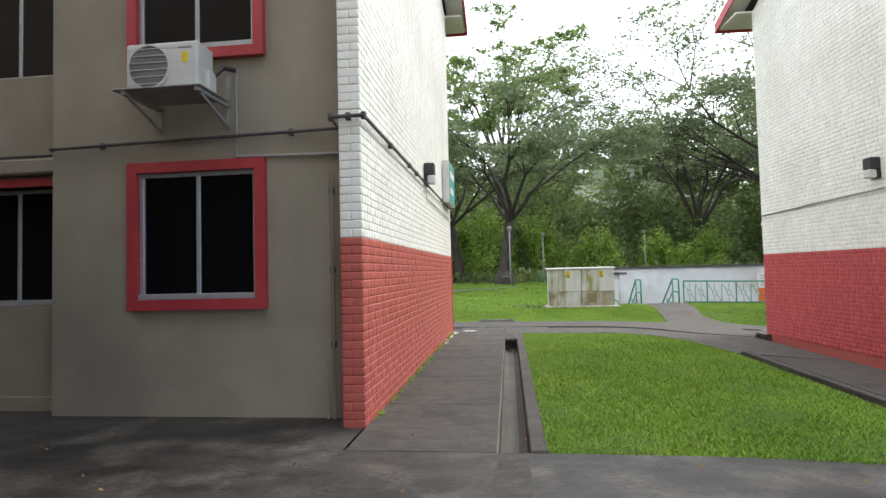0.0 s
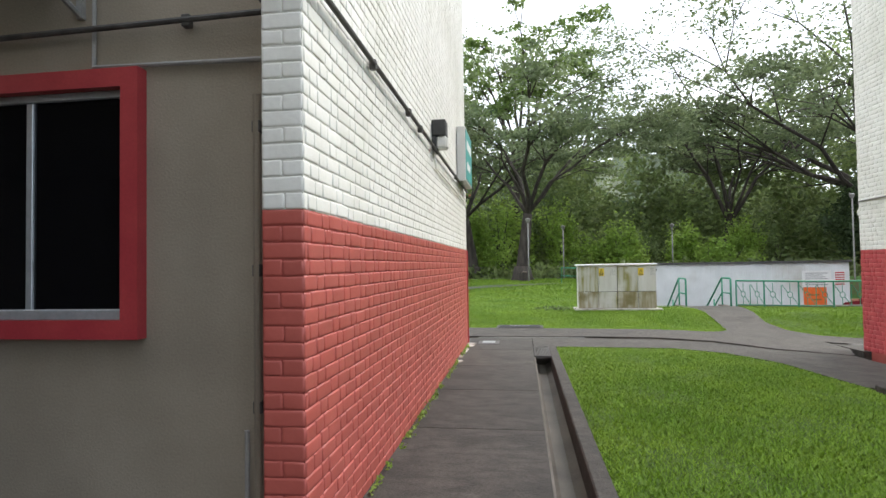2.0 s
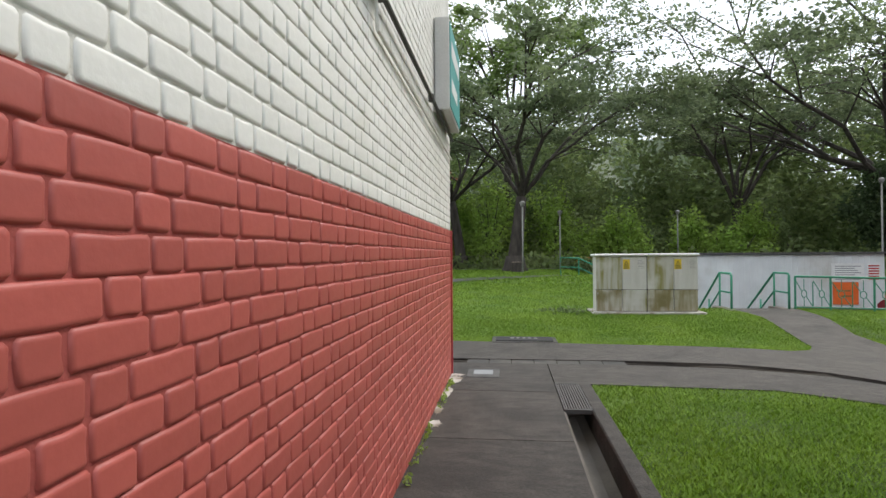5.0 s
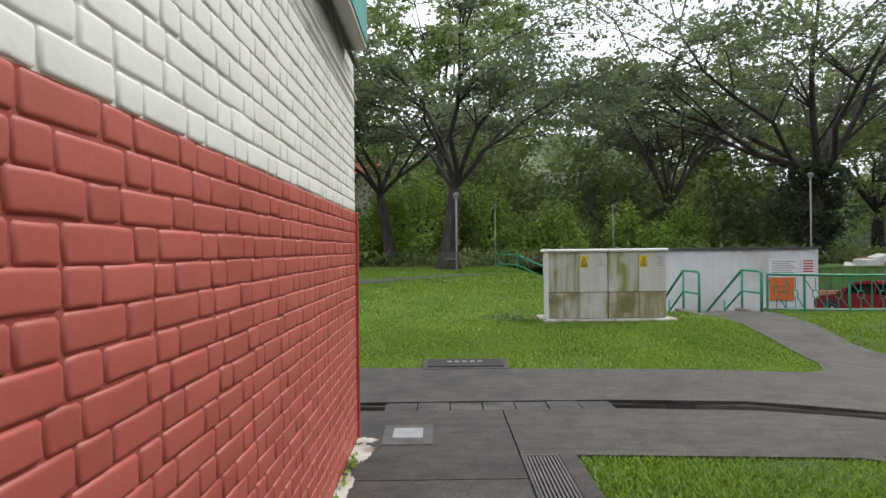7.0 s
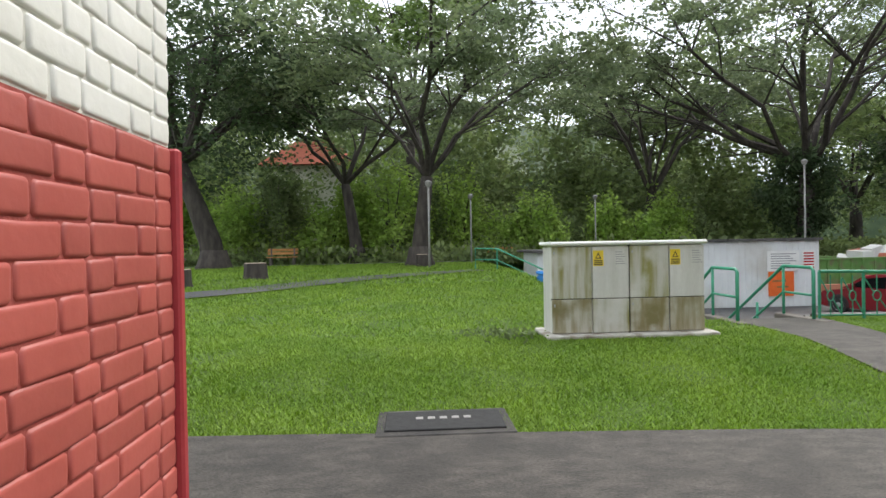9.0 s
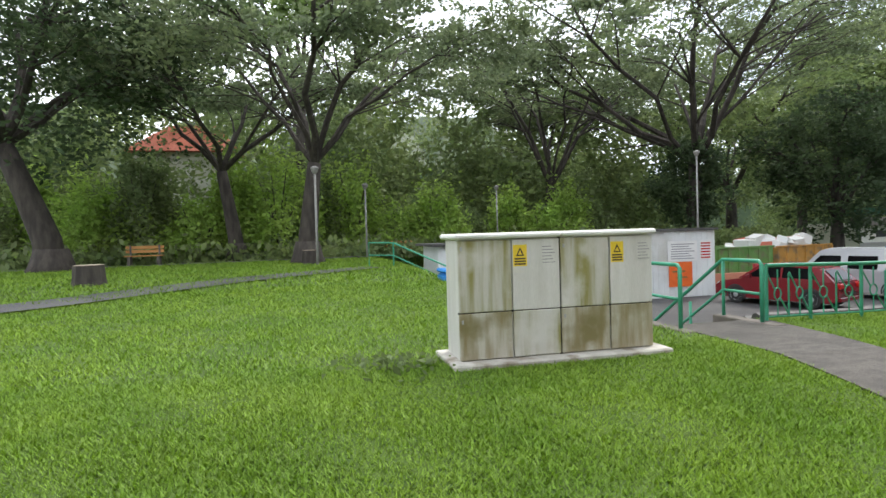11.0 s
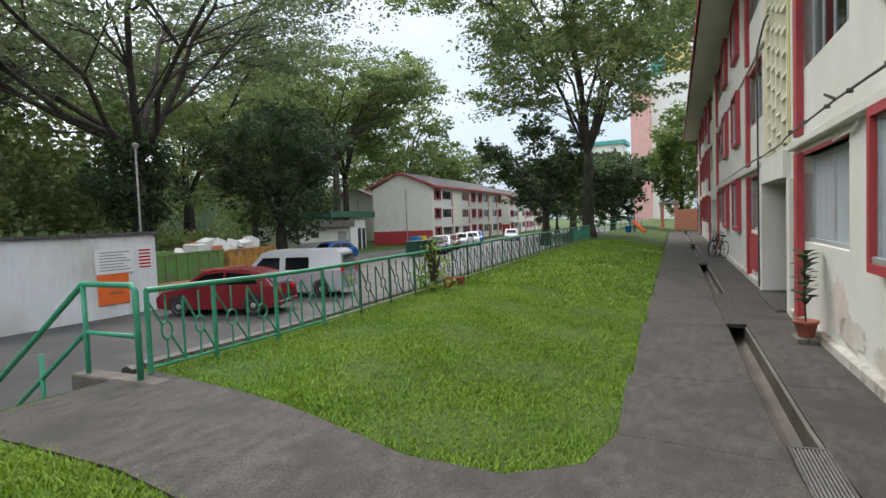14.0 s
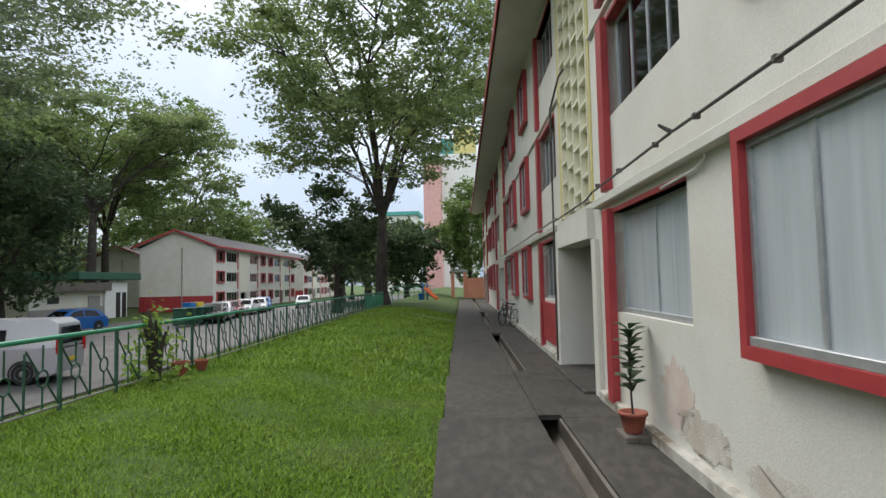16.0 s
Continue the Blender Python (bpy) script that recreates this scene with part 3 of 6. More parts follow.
def gable_roof(t, x0, x1, y0, y1, z, over, end, rise, fascia=RED):
    """A shallow pitched roof with soffits and boards, ridge along local x."""
    ym = (y0 + y1) / 2
    bm = bmesh.new()
    a = [(x, y, h) for x in (x0 - end, x1 + end) for y, h in ((y0 - over, z), (ym, z + rise), (y1 + over, z))]
    top = [bm.verts.new((x, y, h + 0.12)) for x, y, h in a]
    low = [bm.verts.new((x, y, h)) for x, y, h in a]
    for i, j in ((0, 1), (1, 2)):
        bm.faces.new((top[i], top[j], top[j + 3], top[i + 3]))
        bm.faces.new((low[i], low[j], low[j + 3], low[i + 3]))
    for i, j in ((0, 1), (1, 2), (3, 4), (4, 5), (0, 3), (2, 5)):
        bm.faces.new((top[i], top[j], low[j], low[i]))
    part("roof", bm, ROOF, t)
    for ya, yb in ((y0 - over + 0.05, y0), (y1, y1 + over - 0.05)):
        part("soffit", boxes((x0 - end + 0.06, x1 + end - 0.06, ya, yb, z - 0.05, z - 0.005)), PLASTER_WORN, t)
    for xa, xb in ((x0 - end + 0.02, x0 - 0.01), (x1 + 0.01, x1 + end - 0.02)):
        for ya in (y0 - over + 0.06, y1 + over - 0.06):
            bm = bmesh.new()
            w = [bm.verts.new((xx, yy, zz)) for xx in (xa, xb) for yy, zz in ((ya, z - 0.03), (ym, z + rise - 0.03), (ym, z + rise - 0.004), (ya, z - 0.004))]
            for q in ((0, 1, 2, 3), (4, 5, 6, 7), (0, 1, 5, 4), (1, 2, 6, 5), (2, 3, 7, 6), (3, 0, 4, 7)):
                bm.faces.new([w[i] for i in q])
            part("verge_soffit", bm, PLASTER_WORN, t)
    for y in (y0 - over - 0.03, y1 + over):
        part("fascia_board", boxes((x0 - end, x1 + end, y, y + 0.03, z - 0.1, z + 0.14)), fascia, t)
    for x in (x0 - end - 0.03, x1 + end):
        bm = bmesh.new()
        for sy in (y0 - over, y1 + over):
            w = [bm.verts.new((xx, yy, zz)) for xx in (x, x + 0.03) for yy, zz in ((sy, z - 0.1), (ym, z + rise - 0.1), (ym, z + rise + 0.14), (sy, z + 0.14))]
            for q in ((0, 1, 2, 3), (4, 5, 6, 7), (0, 1, 5, 4), (1, 2, 6, 5), (2, 3, 7, 6), (3, 0, 4, 7)):
                bm.faces.new([w[i] for i in q])
        part("barge_board", bm, fascia, t)


def holed_wall(bm, x0, x1, z0, z1, y0, y1, holes):
    """One solid wall from y0 to y1 thick with square openings (x0, x1, z0, z1) through it."""
    xs = sorted({x0, x1, *[h[0] for h in holes], *[h[1] for h in holes]})
    zs = sorted({z0, z1, *[h[2] for h in holes], *[h[3] for h in holes]})
    nx, nz = len(xs) - 1, len(zs) - 1
    corner = {}

    def at(i, k, y):
        if (i, k, y) not in corner:
            corner[i, k, y] = bm.verts.new((xs[i], y, zs[k]))
        return corner[i, k, y]

    def solid(i, k):
        if not (0 <= i < nx and 0 <= k < nz):
            return False
        mx, mz = (xs[i] + xs[i + 1]) / 2, (zs[k] + zs[k + 1]) / 2
        return not any(h[0] < mx < h[1] and h[2] < mz < h[3] for h in holes)
    for i in range(nx):
        for k in range(nz):
            if not solid(i, k):
                continue
            for y in (y0, y1):
                bm.faces.new((at(i, k, y), at(i + 1, k, y), at(i + 1, k + 1, y), at(i, k + 1, y)))
            for di, dk, a, b in ((-1, 0, (i, k), (i, k + 1)), (1, 0, (i + 1, k), (i + 1, k + 1)), (0, -1, (i, k), (i + 1, k)), (0, 1, (i, k + 1), (i + 1, k + 1))):
                if not solid(i + di, k + dk):
                    bm.faces.new((at(*a, y0), at(*b, y0), at(*b, y1), at(*a, y1)))
    return bm


def window(t, u0, u1, z0, z1, v, panes=2, surround=0.0, project=0.0, curtain=None, fin=0.0, frame_mat=ALU):
    """A sliding window in an opening: frame, panes, and a red surround that stands proud of the wall."""
    w = new("window")
    w.parent = t
    f = 0.045
    part("window_frame", boxes((u0, u1, v - 0.16, v - 0.11, z0, z0 + f), (u0, u1, v - 0.16, v - 0.11, z1 - f, z1), (u0, u0 + f, v - 0.16, v - 0.11, z0 + f, z1 - f), (u1 - f, u1, v - 0.16, v - 0.11, z0 + f, z1 - f), bevel=0.004), frame_mat, w)
    part("window_sill", boxes((u0, u1, v - 0.11, v - 0.07, z0, z0 + 0.06), bevel=0.005), frame_mat, w)
    step_w = (u1 - u0) / panes
    for k in range(panes):
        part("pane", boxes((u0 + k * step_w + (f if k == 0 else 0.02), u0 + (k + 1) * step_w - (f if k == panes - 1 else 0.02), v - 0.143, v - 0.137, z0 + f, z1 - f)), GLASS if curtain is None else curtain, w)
        if k:
            part("mullion", boxes((u0 + k * step_w - 0.022, u0 + k * step_w + 0.022, v - 0.155, v - 0.12, z0 + f, z1 - f), bevel=0.004), frame_mat, w)
    if surround:
        s, o = surround, project
        for bar in ((u0 - s, u1 + s, v - 0.2, v + o, z1, z1 + s), (u0 - s, u1 + s, v - 0.2, v + o, z0 - s, z0), (u0 - s, u0, v - 0.2, v + o, z0, z1), (u1, u1 + s, v - 0.2, v + o, z0, z1)):
            part("red_surround", boxes(bar), RED, w)
    return w


STOREY = 2.63

# ---- block beside the first footpath ----
FACE_A = pose(-1.2, 4.34, 0, 0, 0, 180)
wins_a = [(0.995, 2.295, 1.23 + k * STOREY, 2.565 + k * STOREY) for k in range(3)]
bays_a = [(3.4, 5.6, 1.18 + k * STOREY, 2.53 + k * STOREY) for k in range(3)]
block_a = thing("flats_block", "three-storey flats with red and white painted brick end wall", "building", "blocks of flats", at=FACE_A)
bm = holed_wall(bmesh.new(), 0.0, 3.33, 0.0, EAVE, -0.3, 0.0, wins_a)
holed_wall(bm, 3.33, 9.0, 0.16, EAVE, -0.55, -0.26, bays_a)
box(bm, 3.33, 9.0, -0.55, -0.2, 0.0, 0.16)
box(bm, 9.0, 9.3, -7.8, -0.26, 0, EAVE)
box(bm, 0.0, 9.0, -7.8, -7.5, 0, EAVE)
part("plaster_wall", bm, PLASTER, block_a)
# Black sheet stands in for the unlit rooms behind the openings.
part("room_shade_sheet", boxes((0.1, 9.0, -1.2, -1.1, 0, EAVE)), BLACK, block_a)
for u0, u1, z0, z1 in wins_a:
    window(block_a, u0, u1, z0, z1, 0.13, 2, 0.108, -0.05)
for u0, u1, z0, z1 in bays_a:
    w = window(block_a, u0, u1, z0, z1, -0.3, 3)
    part("red_lintel", boxes((u0 - 0.02, u1 + 0.02, -0.45, -0.2, z1, z1 + 0.09)), RED, w)
for z0 in (2.66, 2.66 + STOREY):
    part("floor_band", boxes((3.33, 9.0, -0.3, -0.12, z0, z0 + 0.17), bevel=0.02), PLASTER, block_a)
gable_roof(block_a, -0.2, 9.3, -7.8, 0.0, EAVE, 1.0, 0.45, 1.7)
bm = bmesh.new()
v = [bm.verts.new(p) for p in ((-0.18, -7.85, EAVE), (-0.18, 0.0, EAVE), (-0.18, -3.9, EAVE + 1.66), (0.0, -7.85, EAVE), (0.0, 0.0, EAVE), (0.0, -3.9, EAVE + 1.66))]
for q in ((0, 1, 2), (3, 4, 5), (0, 1, 4, 3), (1, 2, 5, 4), (2, 0, 3, 5)):
    bm.faces.new([v[i] for i in q])
part("gable", bm, WHITE_BRICK, block_a)
end_a = thing("wall_east", "brick end wall painted red below and white above", "wall", kind="structure")
part("red_core", boxes((-1.214, -1.002, 4.002, 12.148, -0.1, 1.8)), RED_JOINT, end_a)
part("white_core", boxes((-1.214, -1.002, 4.002, 12.148, 1.8, EAVE)), WHITE_JOINT, end_a)
M_END = pose(-1.002, 12.15, 0, 0, 0, -90)
M_PIER = pose(-1.0, 4.002, 0, 0, 0, 180)
brick_wall(end_a, M_END, 8.15, 0, 1.8, RED_BRICK, RED_BRICK_ISLE, 1, (4.0, 7.1, 0.65, 1.75))
brick_wall(end_a, M_END, 8.15, 1.8, EAVE, WHITE_BRICK, WHITE_BRICK_ISLE, 2, (4.3, 7.0, 1.8, 2.3))
brick_wall(end_a, M_PIER, 0.214, 0, 1.8, RED_BRICK, RED_BRICK_ISLE, 3)
brick_wall(end_a, M_PIER, 0.214, 1.8, EAVE, WHITE_BRICK, WHITE_BRICK_ISLE, 4)
part("corner_strip", boxes((-1.05, -0.975, 12.15, 12.19, 0, 1.8), bevel=0.008), RED, end_a)

# ---- block along the second footpath ----
block_b = thing("flats_block", "three-storey white flats with red window surrounds and yellow vent blocks", "building", "blocks of flats", at=BLOCK_B)
BASE_B = -0.45
wins_b, holes_b, doors_b = [], [], []
for k in range(3):
    o = 17.0 * k
    for fl in range(3):
        z = fl * STOREY * 0.95
        for u0 in (-1.43, 11.85):
            wins_b.append((o + u0, o + u0 + 1.36, 0.92 + z, 2.25 + z, "box"))
        wins_b.append((o + 1.06, o + 3.36, 0.95 + z, 2.2 + z, "fin"))
        wins_b.append((o + 7.45, o + 9.55, 0.95 + z, 2.2 + z, "fin"))
    doors_b.append((o + 4.45, o + 7.0, BASE_B, 1.95))
    holes_b.append((o + 4.35, o + 6.95, 2.5, 7.3))
wins_b = [w for w in wins_b if w[1] < 46]
doors_b = [d for d in doors_b if d[1] < 46]
holes_b = [d for d in holes_b if d[1] < 46]
bm = holed_wall(bmesh.new(), -2.95, 46.5, BASE_B, EAVE - 0.1, -0.4, -0.12, [w[:4] for w in wins_b] + doors_b + holes_b)
box(bm, 46.2, 46.5, -8.2, -0.4, BASE_B, EAVE - 0.1)
box(bm, -2.95, 46.2, -8.2, -7.9, BASE_B, EAVE - 0.1)
part("plaster_wall", bm, PLASTER_WORN, block_b)
# Interior darkness of rooms and porches drawn as one black sheet.
part("room_shade_sheet", boxes((-2.7, 46, -1.7, -1.6, BASE_B, EAVE - 0.1)), BLACK, block_b)
for i, (u0, u1, z0, z1, style) in enumerate(wins_b):
    cur = CURTAIN if z0 < 1.5 and u0 < 4 else None
    if style == "box":
        window(block_b, u0, u1, z0, z1, 0.055, 2, 0.09, -0.055, cur)
    else:
        w = window(block_b, u0, u1, z0, z1, -0.12, 2 if cur else 4, 0, 0, cur)
        bottom = -0.2 if z0 < 1.5 else z0 - 0.95
        part("red_fin", boxes((u1 + 0.0, u1 + 0.27, -0.3, -0.03, bottom, z1 + 0.06), bevel=0.008), RED, w)
        part("red_lintel", boxes((u0, u1, -0.3, -0.1, z1, z1 + 0.06), bevel=0.006), RED, w)
        if z0 < 1.5 and u0 % 17.0 > 5:
            part("red_panel", boxes((u0 - 0.35, u1 - 0.02, -0.3, -0.07, 0.0, z0 - 0.08), bevel=0.01), RED, w)
for k in range(3):
    o = 17.0 * k + 0.35
    if o > 40:
        continue
    screen = new("vent_screen")
    screen.parent = block_b
    part("yellow_panel", boxes((o + 4.0, o + 6.6, -0.3, -0.18, 2.5, 7.3)), YELLOW_TRIM, screen)
    part("yellow_border", boxes((o + 6.3, o + 6.6, -0.18, -0.1, 2.5, 7.3), (o + 4.0, o + 4.1, -0.18, -0.1, 2.5, 7.3), bevel=0.006), YELLOW_TRIM, screen)
    bm = bmesh.new()
    for c in range(5):
        x = o + 4.13 + c * 0.535
        box(bm, x - 0.03, x + 0.03, -0.18, -0.085, 2.5, 7.3)
    part("vent_rib", bm, CREAM_BLOCK, screen)
    bm = bmesh.new()
    for r in range(13):
        for c in range(4):
            x, z = o + 4.16 + c * 0.535, 2.56 + r * 0.37 + 0.18 * (c % 2)
            v = [bm.verts.new(q) for q in ((x, -0.18, z), (x + 0.475, -0.18, z), (x + 0.475, -0.09, z), (x, -0.09, z), (x, -0.18, z + 0.1), (x + 0.475, -0.18, z + 0.1), (x + 0.475, -0.09, z + 0.05), (x, -0.09, z + 0.05))]
            for q in ((0, 1, 2, 3), (4, 5, 6, 7), (0, 1, 5, 4), (1, 2, 6, 5), (2, 3, 7, 6), (3, 0, 4, 7)):
                bm.faces.new([v[i] for i in q])
    tagged(part("vent_louvre", bm, CREAM_BLOCK, screen), "small sloping cream louvres", kind="stuff")
    porch = new("porch")
    porch.parent = block_b
    part("side_wall", boxes((o + 3.83, o + 4.08, -1.6, -0.06, BASE_B, 1.94), bevel=0.01), PLASTER_WORN, porch)
    part("side_wall", boxes((o + 6.66, o + 6.95, -1.6, -0.02, BASE_B, 2.3), bevel=0.01), PLASTER_WORN, porch)
    part("canopy_beam", boxes((o + 4.09, o + 6.65, -0.4, -0.02, 1.955, 2.42), bevel=0.01), PLASTER_WORN, porch)
    part("step", boxes((o + 4.09, o + 6.65, -1.6, 0.1, -0.4, -0.24), bevel=0.02), CONCRETE, porch)
gable_roof(block_b, -2.95, 46.5, -8.2, -0.12, EAVE - 0.1, 1.0, 0.45, 1.7)
for u0, u1, v1, z0, z1 in ((-2.95, 4.1, -0.02, 2.34, 2.46), (7.32, 21.1, -0.02, 2.34, 2.46), (-2.95, 4.3, -0.07, 4.85, 4.92), (7.0, 21.3, -0.07, 4.85, 4.92)):
    part("floor_band", boxes((u0, u1, -0.14, v1, z0, z1), bevel=0.015), PLASTER_WORN, block_b)
for u0, u1 in ((-2.9, 4.15), (7.32, 21.1)):
    part("skirting", boxes((u0, u1, -0.14, -0.04, -0.45, -0.16), bevel=0.02), SLAB_WHITE, block_b)
bm = bmesh.new()
v = [bm.verts.new(p) for p in ((-2.95, -8.2, EAVE - 0.1), (-2.95, -0.12, EAVE - 0.1), (-2.95, -4.1, EAVE + 1.5), (-2.8, -8.2, EAVE - 0.1), (-2.8, -0.12, EAVE - 0.1), (-2.8, -4.1, EAVE + 1.5))]
for q in ((0, 1, 2), (3, 4, 5), (0, 1, 4, 3), (1, 2, 5, 4), (2, 0, 3, 5)):
    bm.faces.new([v[i] for i in q])
part("gable", bm, WHITE_BRICK, block_b)
end_b = thing("wall_west", "brick end wall painted red below and white above", "wall", kind="structure")
c0 = BLOCK_B @ Vector((-2.96, -8.15, 0))
M_ENDB = pose(c0.x, c0.y, 0, 0, 0, 93.15)
core = part("red_core", boxes((0, 8.05, -0.3, 0, -0.4, 1.68)), RED_JOINT, end_b)
core.matrix_world = M_ENDB
core = part("white_core", boxes((0, 8.05, -0.3, 0, 1.68, EAVE - 0.1)), WHITE_JOINT, end_b)
core.matrix_world = M_ENDB
low_b = M_ENDB @ Matrix.Translation((0, 0.001, -0.12))
brick_wall(end_b, low_b, 8.05, -0.1, 1.8, CRIMSON_BRICK, CRIMSON_BRICK_ISLE, 5, (4.2, 7.4, 0.65, 1.75))
brick_wall(end_b, low_b, 8.05, 1.8, EAVE, WHITE_BRICK, WHITE_BRICK_ISLE, 6)

# ---- neighbouring block, unseen, added behind the start of the walk for shade ----
south = thing("flats_block", "unseen plain block added to shade the forecourt", "building", "blocks of flats")
part("plaster_wall", boxes((-16, 0.0, -9, -2.4, 0, 10)), PLASTER, south)
part("roof", boxes((-16.5, 0.4, -9.5, -1.5, 10, 10.25), bevel=0.02), ROOF, south)
# Out of view: canopy and side wall added to block sky light.
part("canopy", boxes((-16, -1.6, -2.4, 1.0, 3.3, 3.45), bevel=0.02), PLASTER, south)
part("shade_canopy_end", boxes((-16, -1.6, 1.0, 2.0, 3.3, 3.45), bevel=0.02), PLASTER, south)
part("shade_wing", boxes((-9.9, -9.4, -2.4, 4.3, 0, 9)), PLASTER, south)

# ---- trees ----


def leaf_quads(centres, size, rng, flat=0.5, long=1.0):
    n = len(centres)
    a = rng.normal(size=(n, 3))
    a[:, 2] *= flat
    a /= np.linalg.norm(a, axis=1)[:, None]
    b = np.cross(a, rng.normal(size=(n, 3)))
    b /= np.linalg.norm(b, axis=1)[:, None]
    s = size * rng.uniform(0.6, 1.4, n)[:, None]
    a, b = a * s * long, b * s * 0.55
    v = np.stack([centres - a, centres + b * 0.9, centres + a, centres - b], 1).reshape(-1, 3)
    return v, np.arange(4 * n).reshape(n, 4)


def tree(x, y, z, height, radius, trunk, fork, limbs, leaf, size, count, seed, label, lean=(0, 0), flat=0.3, subs=6, full=0.0, name="tree"):
    """A trunk that forks into arching limbs with side branches, and leaves in sprays round the branch ends."""
    rng = np.random.default_rng(seed)
    t = thing(name, label, "tree", "trees", at=Matrix.Translation((x, y, z)))
    bm = bmesh.new()
    top = Vector((lean[0], lean[1], fork))
    tube(bm, [(0, 0, -0.3), (lean[0] * 0.1, lean[1] * 0.1, fork * 0.25), (lean[0] * 0.5, lean[1] * 0.5, fork * 0.6), top], trunk, 10, trunk * 0.62)
    lathe(bm, [(trunk * 1.9, -0.3), (trunk * 1.35, 0.25), (trunk * 1.02, 0.9)], 10)
    part("trunk", bm, BARK, t, smooth=True)
    bm = bmesh.new()
    tips = []
    for i in range(limbs):
        ang = 2 * math.pi * (i + rng.uniform(-0.3, 0.3)) / limbs
        reach = radius * rng.uniform(0.45, 0.95)
        rise = height - fork - rng.uniform(0.0, 0.28) * (height - fork) - 0.25 * (height - fork) * (reach / radius) ** 2
        end = top + Vector((math.cos(ang) * reach, math.sin(ang) * reach, rise))
        mid = top + Vector((math.cos(ang) * reach * 0.38, math.sin(ang) * reach * 0.38, rise * 0.62)) + Vector(rng.normal(size=3) * radius * 0.05)
        curve = [top * (1 - s) ** 2 + mid * 2 * s * (1 - s) + end * s * s for s in np.linspace(0, 1, 7)]
        curve = [p + Vector(rng.normal(size=3) * radius * 0.018) if 0 < k < 6 else p for k, p in enumerate(curve)]
        r0 = trunk * rng.uniform(0.22, 0.36)
        tube(bm, curve, r0, 6, r0 * 0.18)
        tips.append((end, radius * 0.16))
        for j in range(subs):
            s = rng.uniform(0.3, 1.0)
            p = curve[int(s * 6)]
            a2 = ang + rng.uniform(-1.3, 1.3)
            ln = radius * rng.uniform(0.22, 0.48)
            q = p + Vector((math.cos(a2) * ln, math.sin(a2) * ln, ln * rng.uniform(0.05, 0.55)))
            m2 = (p + q) / 2 + Vector((0, 0, ln * 0.12)) + Vector(rng.normal(size=3) * 0.05 * ln)
            tube(bm, [p, m2, q], r0 * 0.34, 5, r0 * 0.08)
            tips += [(q, radius * 0.15), (m2, radius * 0.12)]
            for _ in range(2):
                a3 = a2 + rng.uniform(-1.4, 1.4)
                w = q + Vector((math.cos(a3), math.sin(a3), rng.uniform(-0.1, 0.6))) * ln * 0.4
                tube(bm, [m2, (m2 + w) / 2 + Vector((0, 0, 0.08 * ln)), w], r0 * 0.14, 4, r0 * 0.05)
                tips.append((w, radius * 0.12))
    part("bough", bm, BARK, t)
    if flat < 0.32:
        tips = [q for q in tips if q[0].z > fork + 0.42 * (height - fork)]
    pos = np.array([p[:] for p, _ in tips])
    spread = np.array([s for _, s in tips])
    if full:
        n2 = int(len(pos) * full)
        d = rng.normal(size=(n2, 3))
        d /= np.linalg.norm(d, axis=1)[:, None]
        extra = np.array([lean[0], lean[1], fork + (height - fork) * 0.42]) + d * rng.uniform(0.55, 0.95, n2)[:, None] * np.array([radius * 0.9, radius * 0.9, (height - fork) * 0.6])
        pos, spread = np.concatenate([pos, extra]), np.concatenate([spread, np.full(n2, radius * 0.13)])
    count = int(count * 0.78)
    pads = np.repeat(pos, 3, 0) + rng.normal(size=(3 * len(pos), 3)) * np.repeat(spread, 3)[:, None] * np.array([0.6, 0.6, flat * 0.55])
    wide = np.repeat(spread, 3) * rng.uniform(0.6, 1.5, 3 * len(pos))
    pick = rng.integers(0, len(pads), count)
    c = pads[pick] + rng.normal(size=(count, 3)) * wide[pick][:, None] * np.array([0.33, 0.33, flat * (0.45 if full else 0.22)])
    v, f = leaf_quads(c, size, rng)
    raw("crown", v, f, leaf, t)
    return t


tree(0.1, 36.8, 0.5, 11.8, 9.5, 0.48, 4.2, 8, LEAF_RAIN, 0.12, 25000, 11, "wide spreading rain tree with dark feathery crown", (0.4, 0.3))
tree(-3.4, 42.5, 0.5, 12.5, 9.0, 0.42, 4.5, 7, LEAF_RAIN, 0.125, 19000, 12, "spreading rain tree with arching bare limbs", (-0.6, 0))
tree(-9.8, 37.8, 0.5, 14.5, 8.5, 0.6, 5.0, 9, LEAF_DARK, 0.13, 34000, 13, "leaning dark tree with hanging foliage", (-1.6, 0.2), 0.7, full=0.5)
big_rain = tree(23.5, 43.0, ROAD, 20.0, 16.5, 0.66, 6.8, 11, LEAF_RAIN, 0.13, 47000, 14, "huge rain tree with pale limbs and wide crown", (0.3, 0), 0.26, 7)
tree(16.5, 49.0, ROAD, 18.0, 9.5, 0.5, 6.0, 8, LEAF_RAIN, 0.14, 24000, 15, "rain tree standing behind the white shed", (0.2, 0))
tree(37.5, 45.5, ROAD, 13.0, 5.6, 0.6, 3.0, 8, LEAF_DARK, 0.17, 19000, 16, "dense dark round-headed tree by the car park", (0, 0), 0.7, 6, 1.2)
tree(39.0, 21.6, -0.05, 20.5, 10.5, 0.42, 5.2, 11, LEAF_MID, 0.135, 62000, 17, "tall airy tree with light green crown by the fence", (-0.9, -0.3), 0.5, 8)
tree(-0.6, 53.0, 0.5, 27.0, 7.5, 0.5, 10.0, 9, LEAF_LIGHT, 0.16, 24000, 18, "tall pale-crowned tree above the woods", (0.5, 0), 0.4)
